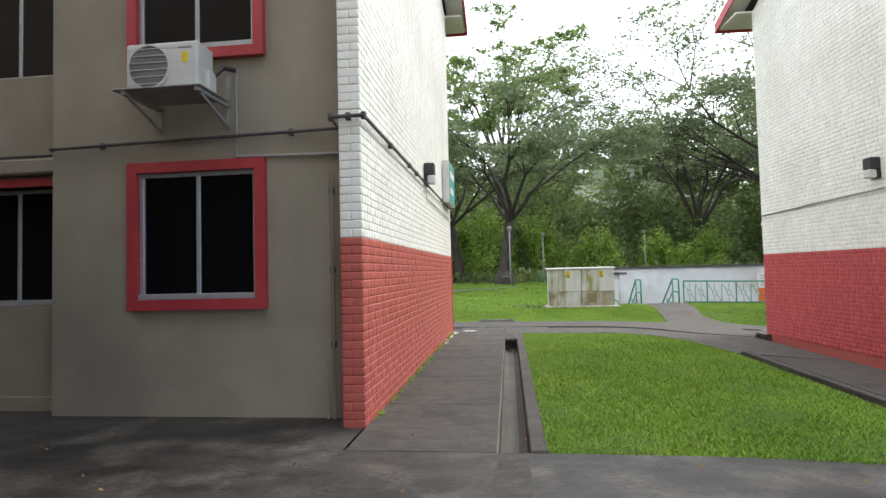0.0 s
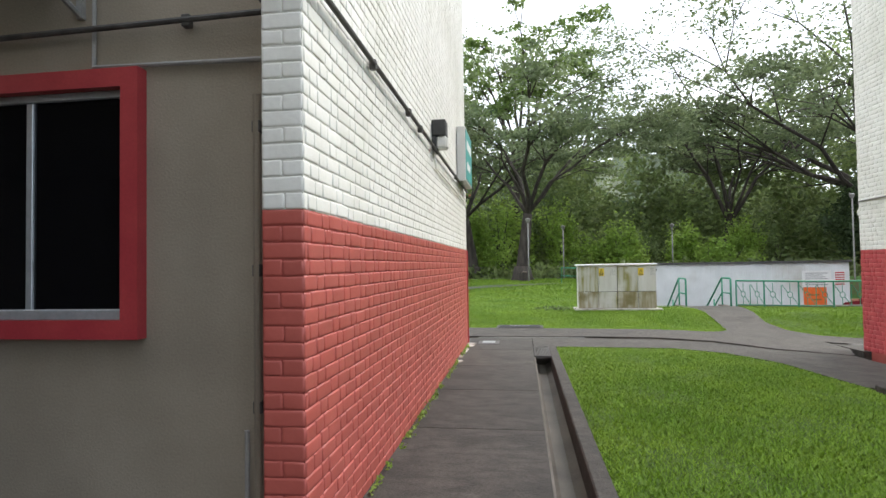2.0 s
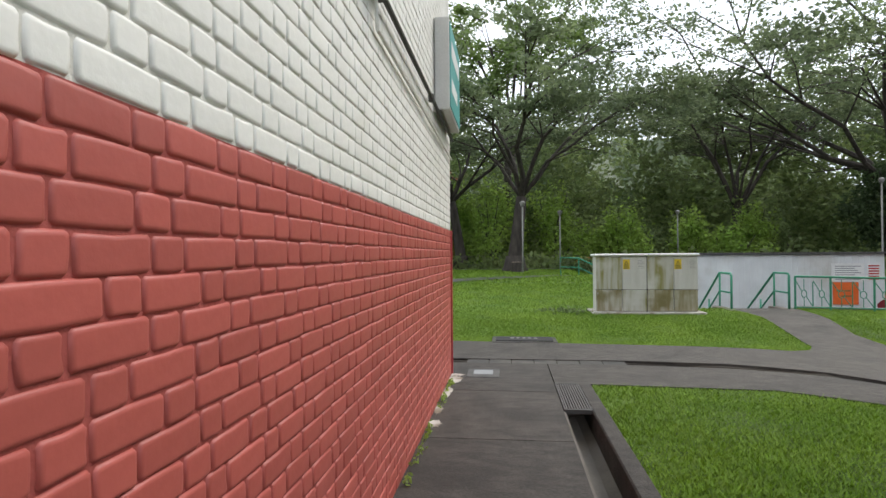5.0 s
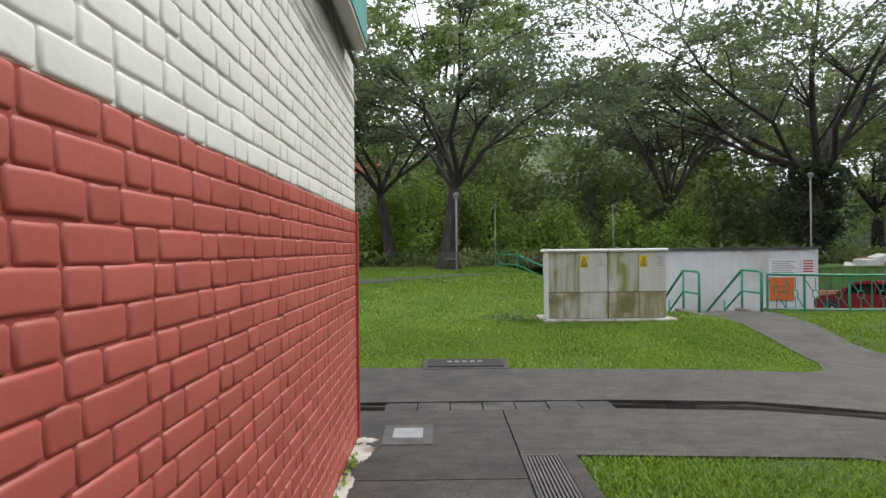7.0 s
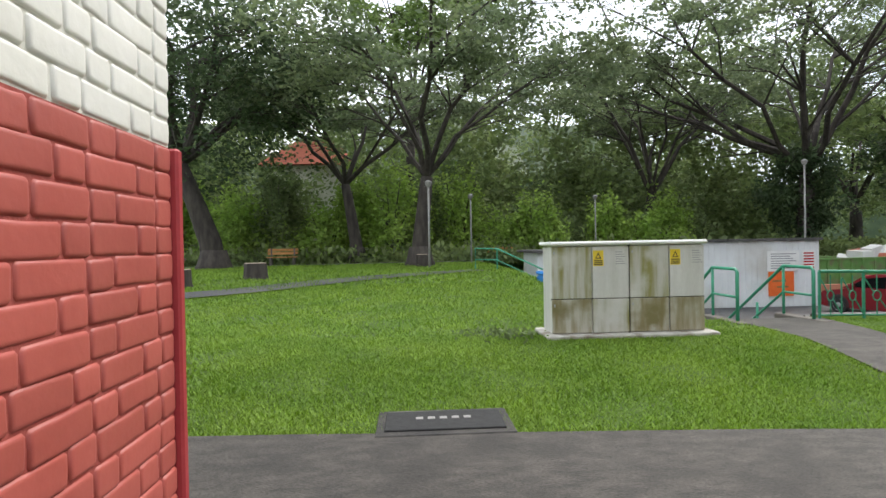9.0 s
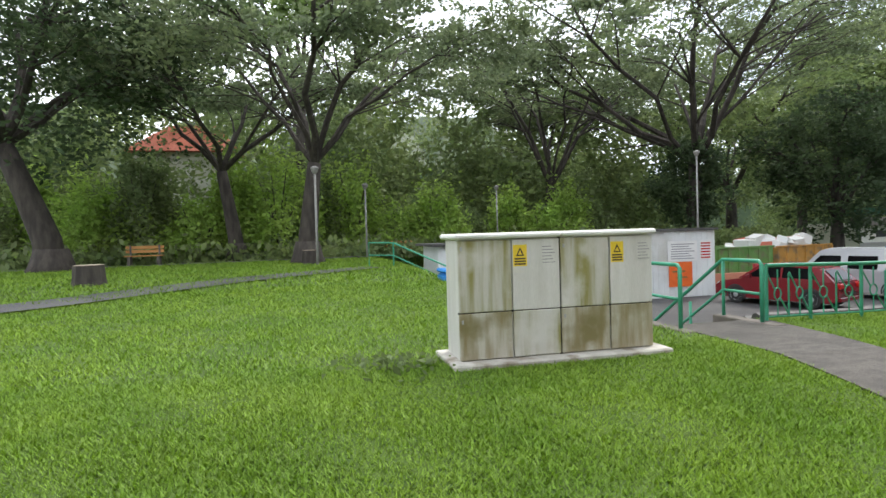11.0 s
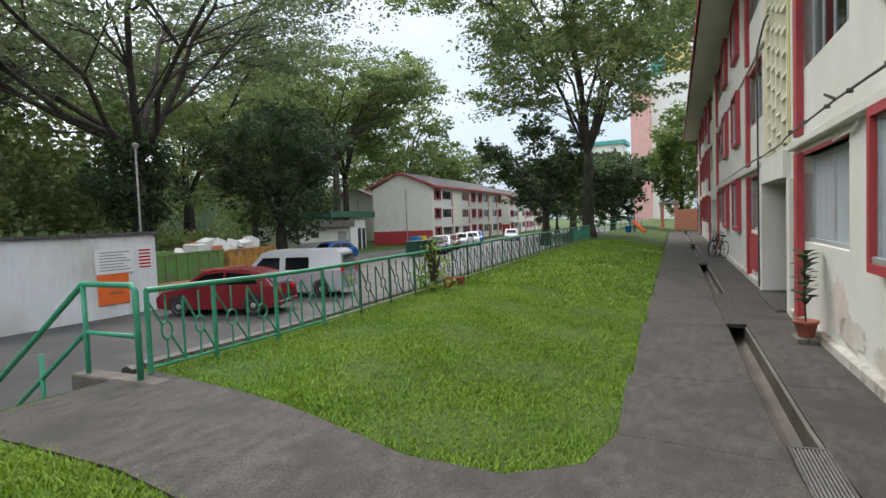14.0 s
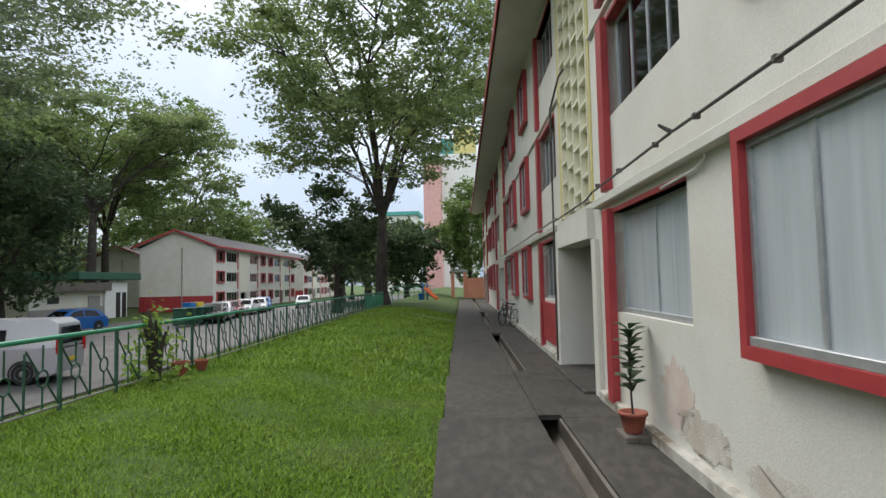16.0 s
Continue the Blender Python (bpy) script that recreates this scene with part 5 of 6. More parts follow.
def hatchback(m, paint, label):
    lower = [(-2.1, 0.3), (-2.15, 0.6), (-2.05, 0.92), (-1.0, 0.98), (1.0, 0.96), (1.9, 0.82), (2.15, 0.62), (2.12, 0.3), (1.8, 0.22), (-1.8, 0.22)]
    roof = [(-2.0, 0.93), (-1.55, 1.36), (-1.0, 1.5), (0.1, 1.52), (0.55, 1.42), (1.25, 0.95)]
    side = lambda s: [[(-1.5, s, 1.02), (-1.25, s, 1.36), (-0.35, s, 1.43), (-0.35, s, 1.02)], [(-0.27, s, 1.02), (-0.27, s, 1.43), (0.42, s, 1.36), (0.98, s, 1.02)]]
    glass = side(1) + side(-1) + [[(-1.97, -0.6, 1.0), (-1.62, -0.54, 1.33), (-1.62, 0.54, 1.33), (-1.97, 0.6, 1.0)], [(1.17, -0.66, 1.02), (0.63, -0.55, 1.4), (0.63, 0.55, 1.4), (1.17, 0.66, 1.02)]]
    t = car("car", m, paint, lower, roof, 0.88, (-1.32, 1.32), label, glass)
    for s in (-1, 1):
        part("tail_light", boxes((-2.165, -2.0, s * 0.62 - 0.14, s * 0.62 + 0.14, 0.72, 0.9), bevel=0.02), TAIL, t)
        part("headlight", boxes((1.95, 2.14, s * 0.6 - 0.15, s * 0.6 + 0.15, 0.62, 0.75), bevel=0.02), ALU, t)
        part("mirror", boxes((0.72, 0.86, s * 0.9 - 0.08, s * 0.9 + 0.08, 0.98, 1.12), bevel=0.02), paint, t)
    part("number_plate", boxes((-2.175, -2.15, -0.25, 0.25, 0.5, 0.62)), BLACK, t)
    part("bumper", boxes((-2.19, -2.05, -0.8, 0.8, 0.3, 0.45), bevel=0.03), paint, t)
    return t


def van(m):
    lower = [(-2.3, 0.3), (-2.35, 1.0), (-2.0, 1.05), (1.4, 1.05), (2.15, 0.95), (2.35, 0.6), (2.3, 0.3), (2.0, 0.22), (-2.0, 0.22)]
    roof = [(-2.32, 1.04), (-2.25, 1.75), (-2.0, 1.9), (0.8, 1.92), (1.15, 1.8), (1.85, 1.04)]
    glass = []
    for s in (-1, 1):
        glass += [[(-0.9, s, 1.12), (-0.9, s, 1.62), (0.1, s, 1.62), (0.1, s, 1.12)], [(0.35, s, 1.12), (0.35, s, 1.62), (1.1, s, 1.62), (1.55, s, 1.12)]]
    glass += [[(-2.345, -0.7, 1.15), (-2.295, -0.62, 1.65), (-2.295, 0.62, 1.65), (-2.345, 0.7, 1.15)]]
    t = car("van", m, CAR_SILVER, lower, roof, 0.9, (-1.4, 1.5), "silver delivery van parked beside a red car", glass)
    for s in (-1, 1):
        part("tail_light", boxes((-2.37, -2.25, s * 0.82 - 0.06, s * 0.82 + 0.06, 0.85, 1.35), bevel=0.015), TAIL, t)
    part("number_plate", boxes((-2.375, -2.35, -0.25, 0.25, 0.6, 0.72)), YELLOW, t)
    return t


hatchback(pose(17.05, 29.6, ROAD, 0, 0, 108), CAR_RED, "dark red hatchback parked beside a silver van")
van(pose(21.3, 30.2, ROAD, 0, 0, 106))
hatchback(pose(39.3, 42.0, ROAD, 0, 0, 170), CAR_BLUE, "bright blue car parked by the grass bank")
for k, (x, y, p, lab) in enumerate(((47.5, 36.6, CAR_BLACK, "black saloon car in the far row"), (50.5, 37.5, CAR_SILVER, "silver car in the far row"), (54.5, 38.5, CAR_RED, "red car in the far row"), (66, 40.5, CAR_BLUE, "blue car in the far row"), (62.5, 39.5, CAR_WHITE, "white car in the far row"), (72, 38, CAR_SILVER, "pale silver car in the far row"))):
    hatchback(pose(x, y, ROAD, 0, 0, 200), p, lab)
hatchback(pose(58.6, 39.0, ROAD, 0, 0, 190), CAR_WHITE, "white pickup truck in the far row")


def skip(x, y, rot, w, d, h, m, label):
    t = thing("skip", label, "skip", "refuse skips", at=pose(x, y, ROAD, 0, 0, rot))
    part("body", boxes((-w / 2, w / 2, -d / 2, -d / 2 + 0.08, 0.1, h), (-w / 2, w / 2, d / 2 - 0.08, d / 2, 0.1, h), (-w / 2, -w / 2 + 0.08, -d / 2 + 0.08, d / 2 - 0.08, 0.1, h), (w / 2 - 0.08, w / 2, -d / 2 + 0.08, d / 2 - 0.08, 0.1, h), (-w / 2 + 0.08, w / 2 - 0.08, -d / 2 + 0.08, d / 2 - 0.08, 0.1, 0.2)), m, t)
    part("rim", boxes((-w / 2 - 0.06, w / 2 + 0.06, -d / 2 - 0.06, -d / 2 + 0.02, h, h + 0.1), (-w / 2 - 0.06, w / 2 + 0.06, d / 2 - 0.02, d / 2 + 0.06, h, h + 0.1), bevel=0.01), m, t)
    for k in range(int(w / 0.7) + 1):
        part("rib", boxes((-w / 2 + k * 0.7, -w / 2 + k * 0.7 + 0.1, -d / 2 - 0.07, -d / 2, 0.1, h), bevel=0.01), m, t)
    return t


skip(21.5, 38.0, 8, 4.6, 2.2, 1.75, BIN_GREEN, "large pale green open skip")
skip(26.2, 38.7, 8, 4.2, 2.2, 1.7, BIN_ORANGE, "rusty orange open skip piled with scrap")
rs = random.Random(8)
for k in range(18):
    x = 22.6 + k * 0.3
    s = rs.uniform(0.25, 0.55)
    tagged(part("scrap_board", boxes((-s, s, -0.3, 0.3, -0.12, 0.14 * (1 + k % 3)), bevel=0.02), (WHITE, WHITE, TILE_RED, HOARD)[k % 4]), "discarded board on top of a skip", "scrap").matrix_world = pose(x, 38.0 + (x - 21.5) * 0.14 + rs.uniform(-0.4, 0.6), ROAD + 1.72 + rs.uniform(0, 0.25), rs.uniform(-25, 25), rs.uniform(-20, 20), rs.uniform(0, 180))
barrier = thing("barrier", "low red and orange plastic barrier mesh by the skips", "barrier")
part("panel", boxes((17.6, 20.1, 34.6, 34.7, ROAD, ROAD + 0.75), bevel=0.02), ORANGE_WALL, barrier)
part("red_panel", boxes((20.0, 22.6, 34.2, 34.35, ROAD, ROAD + 1.15), bevel=0.02), RED, barrier)
for k in range(5):
    t = thing("wheelie_bin", "dark green wheeled rubbish bin", "bin", "wheeled bins", at=pose(43.3 + k * 0.95, 36.9 - k * 0.1, ROAD, 0, 0, 10))
    part("body", boxes((-0.4, 0.4, -0.4, 0.4, 0.08, 1.2), bevel=0.05), DARK_GREEN, t)
    part("lid", boxes((-0.44, 0.44, -0.44, 0.44, 1.2, 1.3), bevel=0.03), DARK_GREEN, t)
for k, m in enumerate((BIN_BLUE, YELLOW)):
    t = thing("recycling_bin", "coloured recycling bin by the flats", "bin", "recycling bins", at=pose(54 + k * 1.3, 42.3, ROAD))
    part("body", boxes((-0.5, 0.5, -0.4, 0.4, 0, 1.3), bevel=0.06), m, t)
    part("lid", boxes((-0.52, 0.52, -0.42, 0.42, 1.3, 1.38), bevel=0.03), m, t)
t = thing("recycling_bin", "blue bin standing below the far steps", "bin", at=pose(3.87, 26.0, -0.59))
part("body", boxes((-0.55, 0.55, -0.4, 0.4, 0, 1.15), bevel=0.08), BIN_BLUE, t)
part("lid", boxes((-0.57, 0.57, -0.42, 0.42, 1.15, 1.25), bevel=0.05), BIN_BLUE, t)

# ---- far buildings ----


def far_block(m, length, depth, eave, rise, red_end, label):
    t = thing("flats_block", label, "building", "blocks of flats", at=m)
    st = eave / 3
    cols = ((0.03, 0.055, "r"), (0.115, 0.1, "d"), (0.35, 0.085, "d"), (0.48, 0.045, "r"), (0.58, 0.045, "r"), (0.665, 0.075, "d"), (0.82, 0.075, "d"), (0.93, 0.04, "r"))
    wins = [(a * length, (a + w) * length, 0.9 + f * st, 2.05 + f * st, k) for f in range(3) for a, w, k in cols]
    doors = [(0.25 * length, 0.31 * length, 0, 1.95), (0.755 * length, 0.795 * length, 0, 1.95)]
    bm = holed_wall(bmesh.new(), 0, length, 0, eave, 0, 0.3, [w[:4] for w in wins] + doors)
    part("front_wall", bm, PLASTER_WORN, t)
    # Black sheet in place of the shade inside the flats.
    part("room_shade_sheet", boxes((0.3, length - 0.3, 1.0, 1.1, 0, eave)), BLACK, t)
    bm = boxes((0, 0.3, 0.3, depth, 0, eave), (length - 0.3, length, 0.3, depth, 0, eave), (0.3, length - 0.3, depth - 0.3, depth, 0, eave))
    for x in (0.0, length - 0.3):
        v = [bm.verts.new((x + dx, y, z)) for dx in (0, 0.3) for y, z in ((0, eave), (depth, eave), (depth / 2, eave + rise))]
        for q in ((0, 1, 2), (3, 4, 5), (0, 1, 4, 3), (1, 2, 5, 4), (2, 0, 3, 5)):
            bm.faces.new([v[i] for i in q])
    part("wall", bm, PLASTER_WORN, t)
    if red_end:
        part("red_dado", boxes((-0.03, 0, -0.02, depth, 0, 1.75)), RED, t)
    for u0, u1, z0, z1, k in wins:
        w = window(t, u0, u1, z0, z1, 0.0 - 0.02 + 0.25, 2 if k == "r" else 4, 0, 0)
        w.location.y = 0.0
        if k == "r":
            for bar in ((u0 - 0.14, u1 + 0.14, -0.15, 0.1, z1, z1 + 0.14), (u0 - 0.14, u1 + 0.14, -0.15, 0.1, z0 - 0.14, z0), (u0 - 0.14, u0, -0.15, 0.1, z0, z1), (u1, u1 + 0.14, -0.15, 0.1, z0, z1)):
                part("red_surround", boxes(bar), RED, w)
        else:
            part("red_fin", boxes((u1 + 0.02, u1 + 0.22, -0.08, 0.0, z0 - 0.9, z1 + 0.1)), RED, w)
    for a, b in ((0.235, 0.335), (0.745, 0.805)):
        part("vent_screen", boxes((a * length, b * length, -0.06, -0.003, 2.1, eave - 0.1)), CREAM_BLOCK, t)
    gable_roof(t, 0, length, 0, depth, eave, 0.8, 0.5, rise)
    part("downpipe", tube(bmesh.new(), [(-0.08, depth * 0.42, 0), (-0.08, depth * 0.42, eave)], 0.06, 6), PIPE_GREY, t)
    return t


far_block(pose(66.7, 46.7, ROAD, 0, 0, 4.3), 33.5, 8.5, 7.3, 2.0, True, "three-storey cream flats with red windows and pitched grey roof")
far_block(pose(106, 49.8, ROAD, 0, 0, 4.3), 30, 8.5, 7.0, 2.0, True, "three-storey cream flats further down the road")
far_block(pose(83.3, 65.6, ROAD, 0, 0, 4.3), 24, 8.5, 7.0, 2.0, False, "cream flats half hidden behind the low hut")

hut = thing("hut", "low white service hut with green roof canopy", "hut", at=pose(46.7, 51.5, -1.0, 0, 0, 4.3))
part("wall", boxes((0, 9.4, 0, 5, -0.5, 2.5), bevel=0.02), PLASTER_WORN, hut)
part("white_wall", boxes((9.4, 13, -0.25, 5, -0.5, 3.0), bevel=0.02), WHITE, hut)
part("grey_dado", boxes((-0.02, 9.38, -0.03, -0.003, -0.5, 0.75)), PIPE_GREY, hut)
part("concrete_ledge", boxes((-0.6, 9.38, -0.9, 0.4, 2.2, 2.95), bevel=0.04), KERB, hut)
part("green_canopy", boxes((4.6, 14.4, -0.9, 5.6, 3.25, 3.95), bevel=0.04), DARK_GREEN, hut)
for x in (4.9, 9.2, 12.7):
    part("canopy_post", boxes((x, x + 0.15, 0.5, 0.65, 2.4, 3.26)), STEEL, hut)
part("door", boxes((7.2, 8.9, -0.06, -0.003, -0.5, 1.75), bevel=0.01), PIPE_GREY, hut)
for x in (11.1, 12.1):
    part("doorway", boxes((x, x + 0.7, -0.28, -0.253, -0.5, 2.0)), BLACK, hut)
part("vent_window", boxes((2.0, 3.4, -0.03, -0.003, 1.2, 1.75)), BLACK, hut)

tower = thing("tower_block", "tall pink, white and yellow housing tower far off", "building")
part("pink_wall", boxes((143, 156, 27.2, 31.6, -2, 31.5)), PINK, tower)
part("white_wall", boxes((146, 160, 18.5, 27.2, -2, 34)), WHITE, tower)
part("yellow_wall", boxes((146, 160, 18.5, 24, 34, 41)), YELLOW_TRIM, tower)
part("teal_top", boxes((144, 155, 27.5, 32.2, 31.5, 33), (146, 158, 24, 27.2, 34, 38)), TEAL, tower)
slabb = thing("tower_block", "distant long housing slab with yellow bands", "building")
part("wall", boxes((190, 200, 40, 50, -2, 24)), WHITE, slabb)
for k in (4, 5, 6):
    part("window_band", boxes((189.9, 190, 40.5, 49.5, 2 + k * 3, 3.4 + k * 3)), GLASS, slabb)
    part("yellow_band", boxes((189.85, 190, 40, 50, 0.8 + k * 3, 1.9 + k * 3)), YELLOW_TRIM, slabb)
part("blue_roof", boxes((189, 201, 39, 51, 24, 25.2)), TEAL, slabb)
gate = thing("boundary_wall", "salmon painted low wall with gate pillars at the path end", "wall")
part("wall", boxes((62, 62.3, 13.5, 17.5, -0.4, 1.7)), ORANGE_WALL, gate)
for y in (17.5, 18.75):
    part("pillar", boxes((61.9, 62.4, y, y + 0.32, -0.4, 2.3), bevel=0.02), ORANGE_WALL, gate)
part("lintel", boxes((61.8, 62.5, 17.4, 19.2, 2.3, 2.5), bevel=0.02), PIPE_GREY, gate)
house = thing("house", "red-tiled house roof showing above the shrubs", "house")
part("wall", boxes((-14.5, -6.0, 66, 70, 0, 9.6)), PLASTER_WORN, house)
bm = bmesh.new()
v = [bm.verts.new(p) for p in ((-15, 65, 9.5), (-5.5, 65, 9.5), (-12, 68, 12.2), (-8, 68, 12.2), (-15, 71, 9.5), (-5.5, 71, 9.5))]
for q in ((0, 1, 3, 2), (4, 5, 3, 2), (0, 2, 4), (1, 3, 5), (0, 1, 5, 4)):
    bm.faces.new([v[i] for i in q])
part("roof", bm, TILE_RED, house)

# ---- park things ----


def strip(line, half, name, label, mtl):
    bm = bmesh.new()
    rows = []
    for i, (x, y) in enumerate(line):
        a, b = line[max(i - 1, 0)], line[min(i + 1, len(line) - 1)]
        d = Vector((b[0] - a[0], b[1] - a[1], 0)).normalized()
        n = Vector((-d.y, d.x, 0)) * half
        rows.append([bm.verts.new((x + s * n.x, y + s * n.y, float(land(x + s * n.x, y + s * n.y)) + 0.035)) for s in (-1, 1)])
    for p, q in zip(rows, rows[1:]):
        bm.faces.new((p[0], p[1], q[1], q[0]))
    tagged(part(name, bm, mtl), label, "footpath", kind="structure")


def arc(pts, n=24):
    out = []
    for k in range(n + 1):
        s = k / n * (len(pts) - 1)
        i = min(int(s), len(pts) - 2)
        f = s - i
        out.append((pts[i][0] * (1 - f) + pts[i + 1][0] * f, pts[i][1] * (1 - f) + pts[i + 1][1] * f))
    return out


strip(arc([(-16, 20.5), (-9, 22.6), (-4.7, 25.0), (-1.9, 27.6), (0.6, 29.4), (2.2, 30.6)]), 0.6, "park_path", "narrow dark asphalt path across the lawn", ASPHALT)
strip(arc([(-30, 38.2), (-12, 39.2), (-4, 40.2), (3.4, 41.5)]), 0.7, "park_path", "dark asphalt path below the trees", ASPHALT)


def lamp_post(x, y, z, h, label):
    t = thing("lamp_post", label, "lamp post", "park lamps", at=Matrix.Translation((x, y, z)))
    part("pole", tube(bmesh.new(), [(0, 0, -0.1), (0, 0, h)], 0.05, 10, 0.04), PIPE_GREY, t, smooth=True)
    part("lamp_head", lathe(bmesh.new(), [(0.05, h - 0.05), (0.1, h), (0.15, h + 0.14), (0.16, h + 0.17), (0.06, h + 0.24)], 14), PIPE_GREY, t, smooth=True)


lamp_post(0.47, 33.9, 0.45, 3.5, "slim grey park lamp post beside the path")
lamp_post(-10.0, 45.5, 0.45, 3.6, "grey park lamp post in front of the shrubs")
lamp_post(2.9, 40.0, 0.3, 3.6, "grey park lamp post near the steps")
lamp_post(19.6, 37.5, ROAD, 6.6, "tall grey street lamp by the white shed")
lamp_post(11.0, 44.0, ROAD, 5.5, "grey street lamp behind the shed")


def bench(m, label):
    t = thing("bench", label, "bench", "park benches", at=m)
    for k in range(3):
        part("seat_slat", boxes((-0.8, 0.8, -0.25 + k * 0.17, -0.11 + k * 0.17, 0.42, 0.47), bevel=0.008), WOOD, t)
    for k in range(2):
        part("back_slat", boxes((-0.8, 0.8, 0.27, 0.31, 0.58 + k * 0.18, 0.72 + k * 0.18), bevel=0.008), WOOD, t)
    for x in (-0.6, 0.6):
        part("leg", boxes((x - 0.06, x + 0.06, -0.22, 0.3, 0, 0.42), (x - 0.04, x + 0.04, 0.24, 0.27, 0.42, 0.95), bevel=0.008), KERB, t)


bench(pose(-7.2, 40.6, 0.5, 0, 0, 5), "varnished timber park bench by the path")
bench(pose(5.0, 43.5, 0.35, 0, 0, -8), "varnished timber park bench below the shrubs")


def stump(x, y, r, h, label):
    t = thing("tree_stump", label, "stump", "cut stumps", at=Matrix.Translation((x, y, float(land(x, y)))))
    part("bark", lathe(bmesh.new(), [(r * 1.25, -0.1), (r * 1.08, 0.1), (r, h)], 12), BARK, t)
    part("cut_face", lathe(bmesh.new(), [(r * 0.97, h), (r * 0.9, h + 0.012)], 12), STUMP, t)


stump(-5.3, 28.6, 0.36, 0.5, "cut tree stump standing in the lawn")
stump(0.2, 35.0, 0.3, 0.55, "short stump beside the lamp post")
table = thing("stone_table", "dark round stone park table on a thick pedestal", "table", at=Matrix.Translation((-7.44, 26.75, float(land(-7.44, 26.75)))))
part("pedestal", lathe(bmesh.new(), [(0.36, -0.05), (0.33, 0.1), (0.3, 0.62), (0.36, 0.7)], 14), BARK, table)
part("tabletop", lathe(bmesh.new(), [(0.5, 0.7), (0.64, 0.71), (0.66, 0.75), (0.64, 0.79), (0.1, 0.8)], 24), BARK, table)
for x, y, r, h in ((-8.15, 26.3, 0.2, 0.4), (-7.4, 26.0, 0.22, 0.46), (-6.75, 26.5, 0.23, 0.48)):
    stump(x, y, r, h, "brown stone stool at the park table")

# ---- fixings on the first block ----
ac = thing("air_conditioner", "white air-conditioner outdoor unit on a wall bracket", "air conditioner")
part("casing", boxes((-3.31, -2.56, 3.85, 4.15, 3.28, 3.76), bevel=0.02), AC_WHITE, ac)
fan = part("fan_grille", lathe(bmesh.new(), [(0.205, 0), (0.2, 0.012), (0.05, 0.016)], 24), AC_DARK, ac)
fan.matrix_world = pose(-3.06, 3.85, 3.52, 90, 0, 0)
for k in range(6):
    g = part("guard_bar", boxes((-3.27, -2.85, 3.828, 3.836, 3.35 + k * 0.068, 3.356 + k * 0.068)), AC_WHITE, ac)
ring = part("fan_ring", lathe(bmesh.new(), [(0.225, 0), (0.225, 0.02), (0.205, 0.02), (0.205, 0)], 24), AC_WHITE, ac)
ring.matrix_world = pose(-3.06, 3.85, 3.52, 90, 0, 0)
part("energy_label", boxes((-2.72, -2.66, 3.846, 3.85, 3.55, 3.65)), YELLOW, ac)
part("logo_mark", boxes((-2.76, -2.62, 3.846, 3.85, 3.69, 3.705)), INK, ac)
part("valve_cover", boxes((-2.56, -2.5, 3.95, 4.1, 3.3, 3.5), bevel=0.01), AC_WHITE, ac)
for x in (-3.25, -2.5):
    part("bracket_arm", boxes((x - 0.02, x + 0.02, 3.72, 4.34, 3.22, 3.26), (x - 0.02, x + 0.02, 4.31, 4.34, 3.0, 3.55)), PIPE_GREY, ac)
    part("bracket_strut", tube(bmesh.new(), [(x, 3.8, 3.22), (x, 4.32, 3.02)], 0.018, 6), PIPE_GREY, ac)
part("drip_tray", boxes((-3.35, -2.45, 3.7, 4.25, 3.26, 3.275), bevel=0.004), PIPE_GREY, ac)
part("hose", tube(bmesh.new(), [(-2.55, 4.05, 3.42), (-2.46, 4.15, 3.58), (-2.4, 4.28, 3.6)], 0.025, 6), BLACK, ac)


def pipe(name, pts, r, m, label, clamps=()):
    t = thing(name, label, "pipe", "wall pipes")
    part("run", tube(bmesh.new(), pts, r, 8), m, t)
    for c in clamps:
        part("clamp", boxes((c[0] - 0.025, c[0] + 0.025, c[1] - 0.025, c[1] + 0.025, c[2] - 0.035, c[2] + 0.035), bevel=0.006), PIPE_DARK, t)


pipe("water_pipe", [(-9.5, 4.55, 2.86), (-4.6, 4.52, 2.87), (-4.5, 4.27, 2.87), (-1.3, 4.27, 2.93), (-1.27, 3.93, 2.95), (-0.95, 3.93, 2.95), (-0.95, 4.05, 2.95), (-0.95, 12.0, 2.9)], 0.018, PIPE_DARK, "dark iron pipe run round the corner of the flats", [(-1.27, 3.95, 2.95), (-0.95, 3.95, 2.95), (-1.1, 3.95, 2.95), (-1.8, 4.29, 2.92), (-3.9, 4.29, 2.88), (-0.96, 5.2, 2.94), (-0.96, 6.45, 2.94), (-0.96, 7.05, 2.93), (-0.96, 8.2, 2.93), (-0.96, 10.2, 2.92)])
pipe("conduit", [(-2.4, 4.31, 3.62), (-2.4, 4.31, 2.7), (-1.22, 4.31, 2.68)], 0.016, PIPE_GREY, "grey cable conduit below the air conditioner")
pipe("conduit", [(-1.39, 4.3, 0.0), (-1.39, 4.3, 2.48)], 0.022, PLASTER, "painted pipe rising at the corner of the flats", [(-1.39, 4.31, 0.75), (-1.39, 4.31, 1.5), (-1.39, 4.31, 2.3)])
pipe("conduit", [(-1.46, 4.31, 0.0), (-1.46, 4.31, 0.62)], 0.014, PIPE_GREY, "thin pipe stub beside the rising pipe")
pipe("conduit", [(-0.97, 8.1, 2.9), (-0.97, 8.15, 2.72), (-0.97, 12.1, 2.68)], 0.012, WHITE_BRICK, "white painted cable run below the wall lamp")


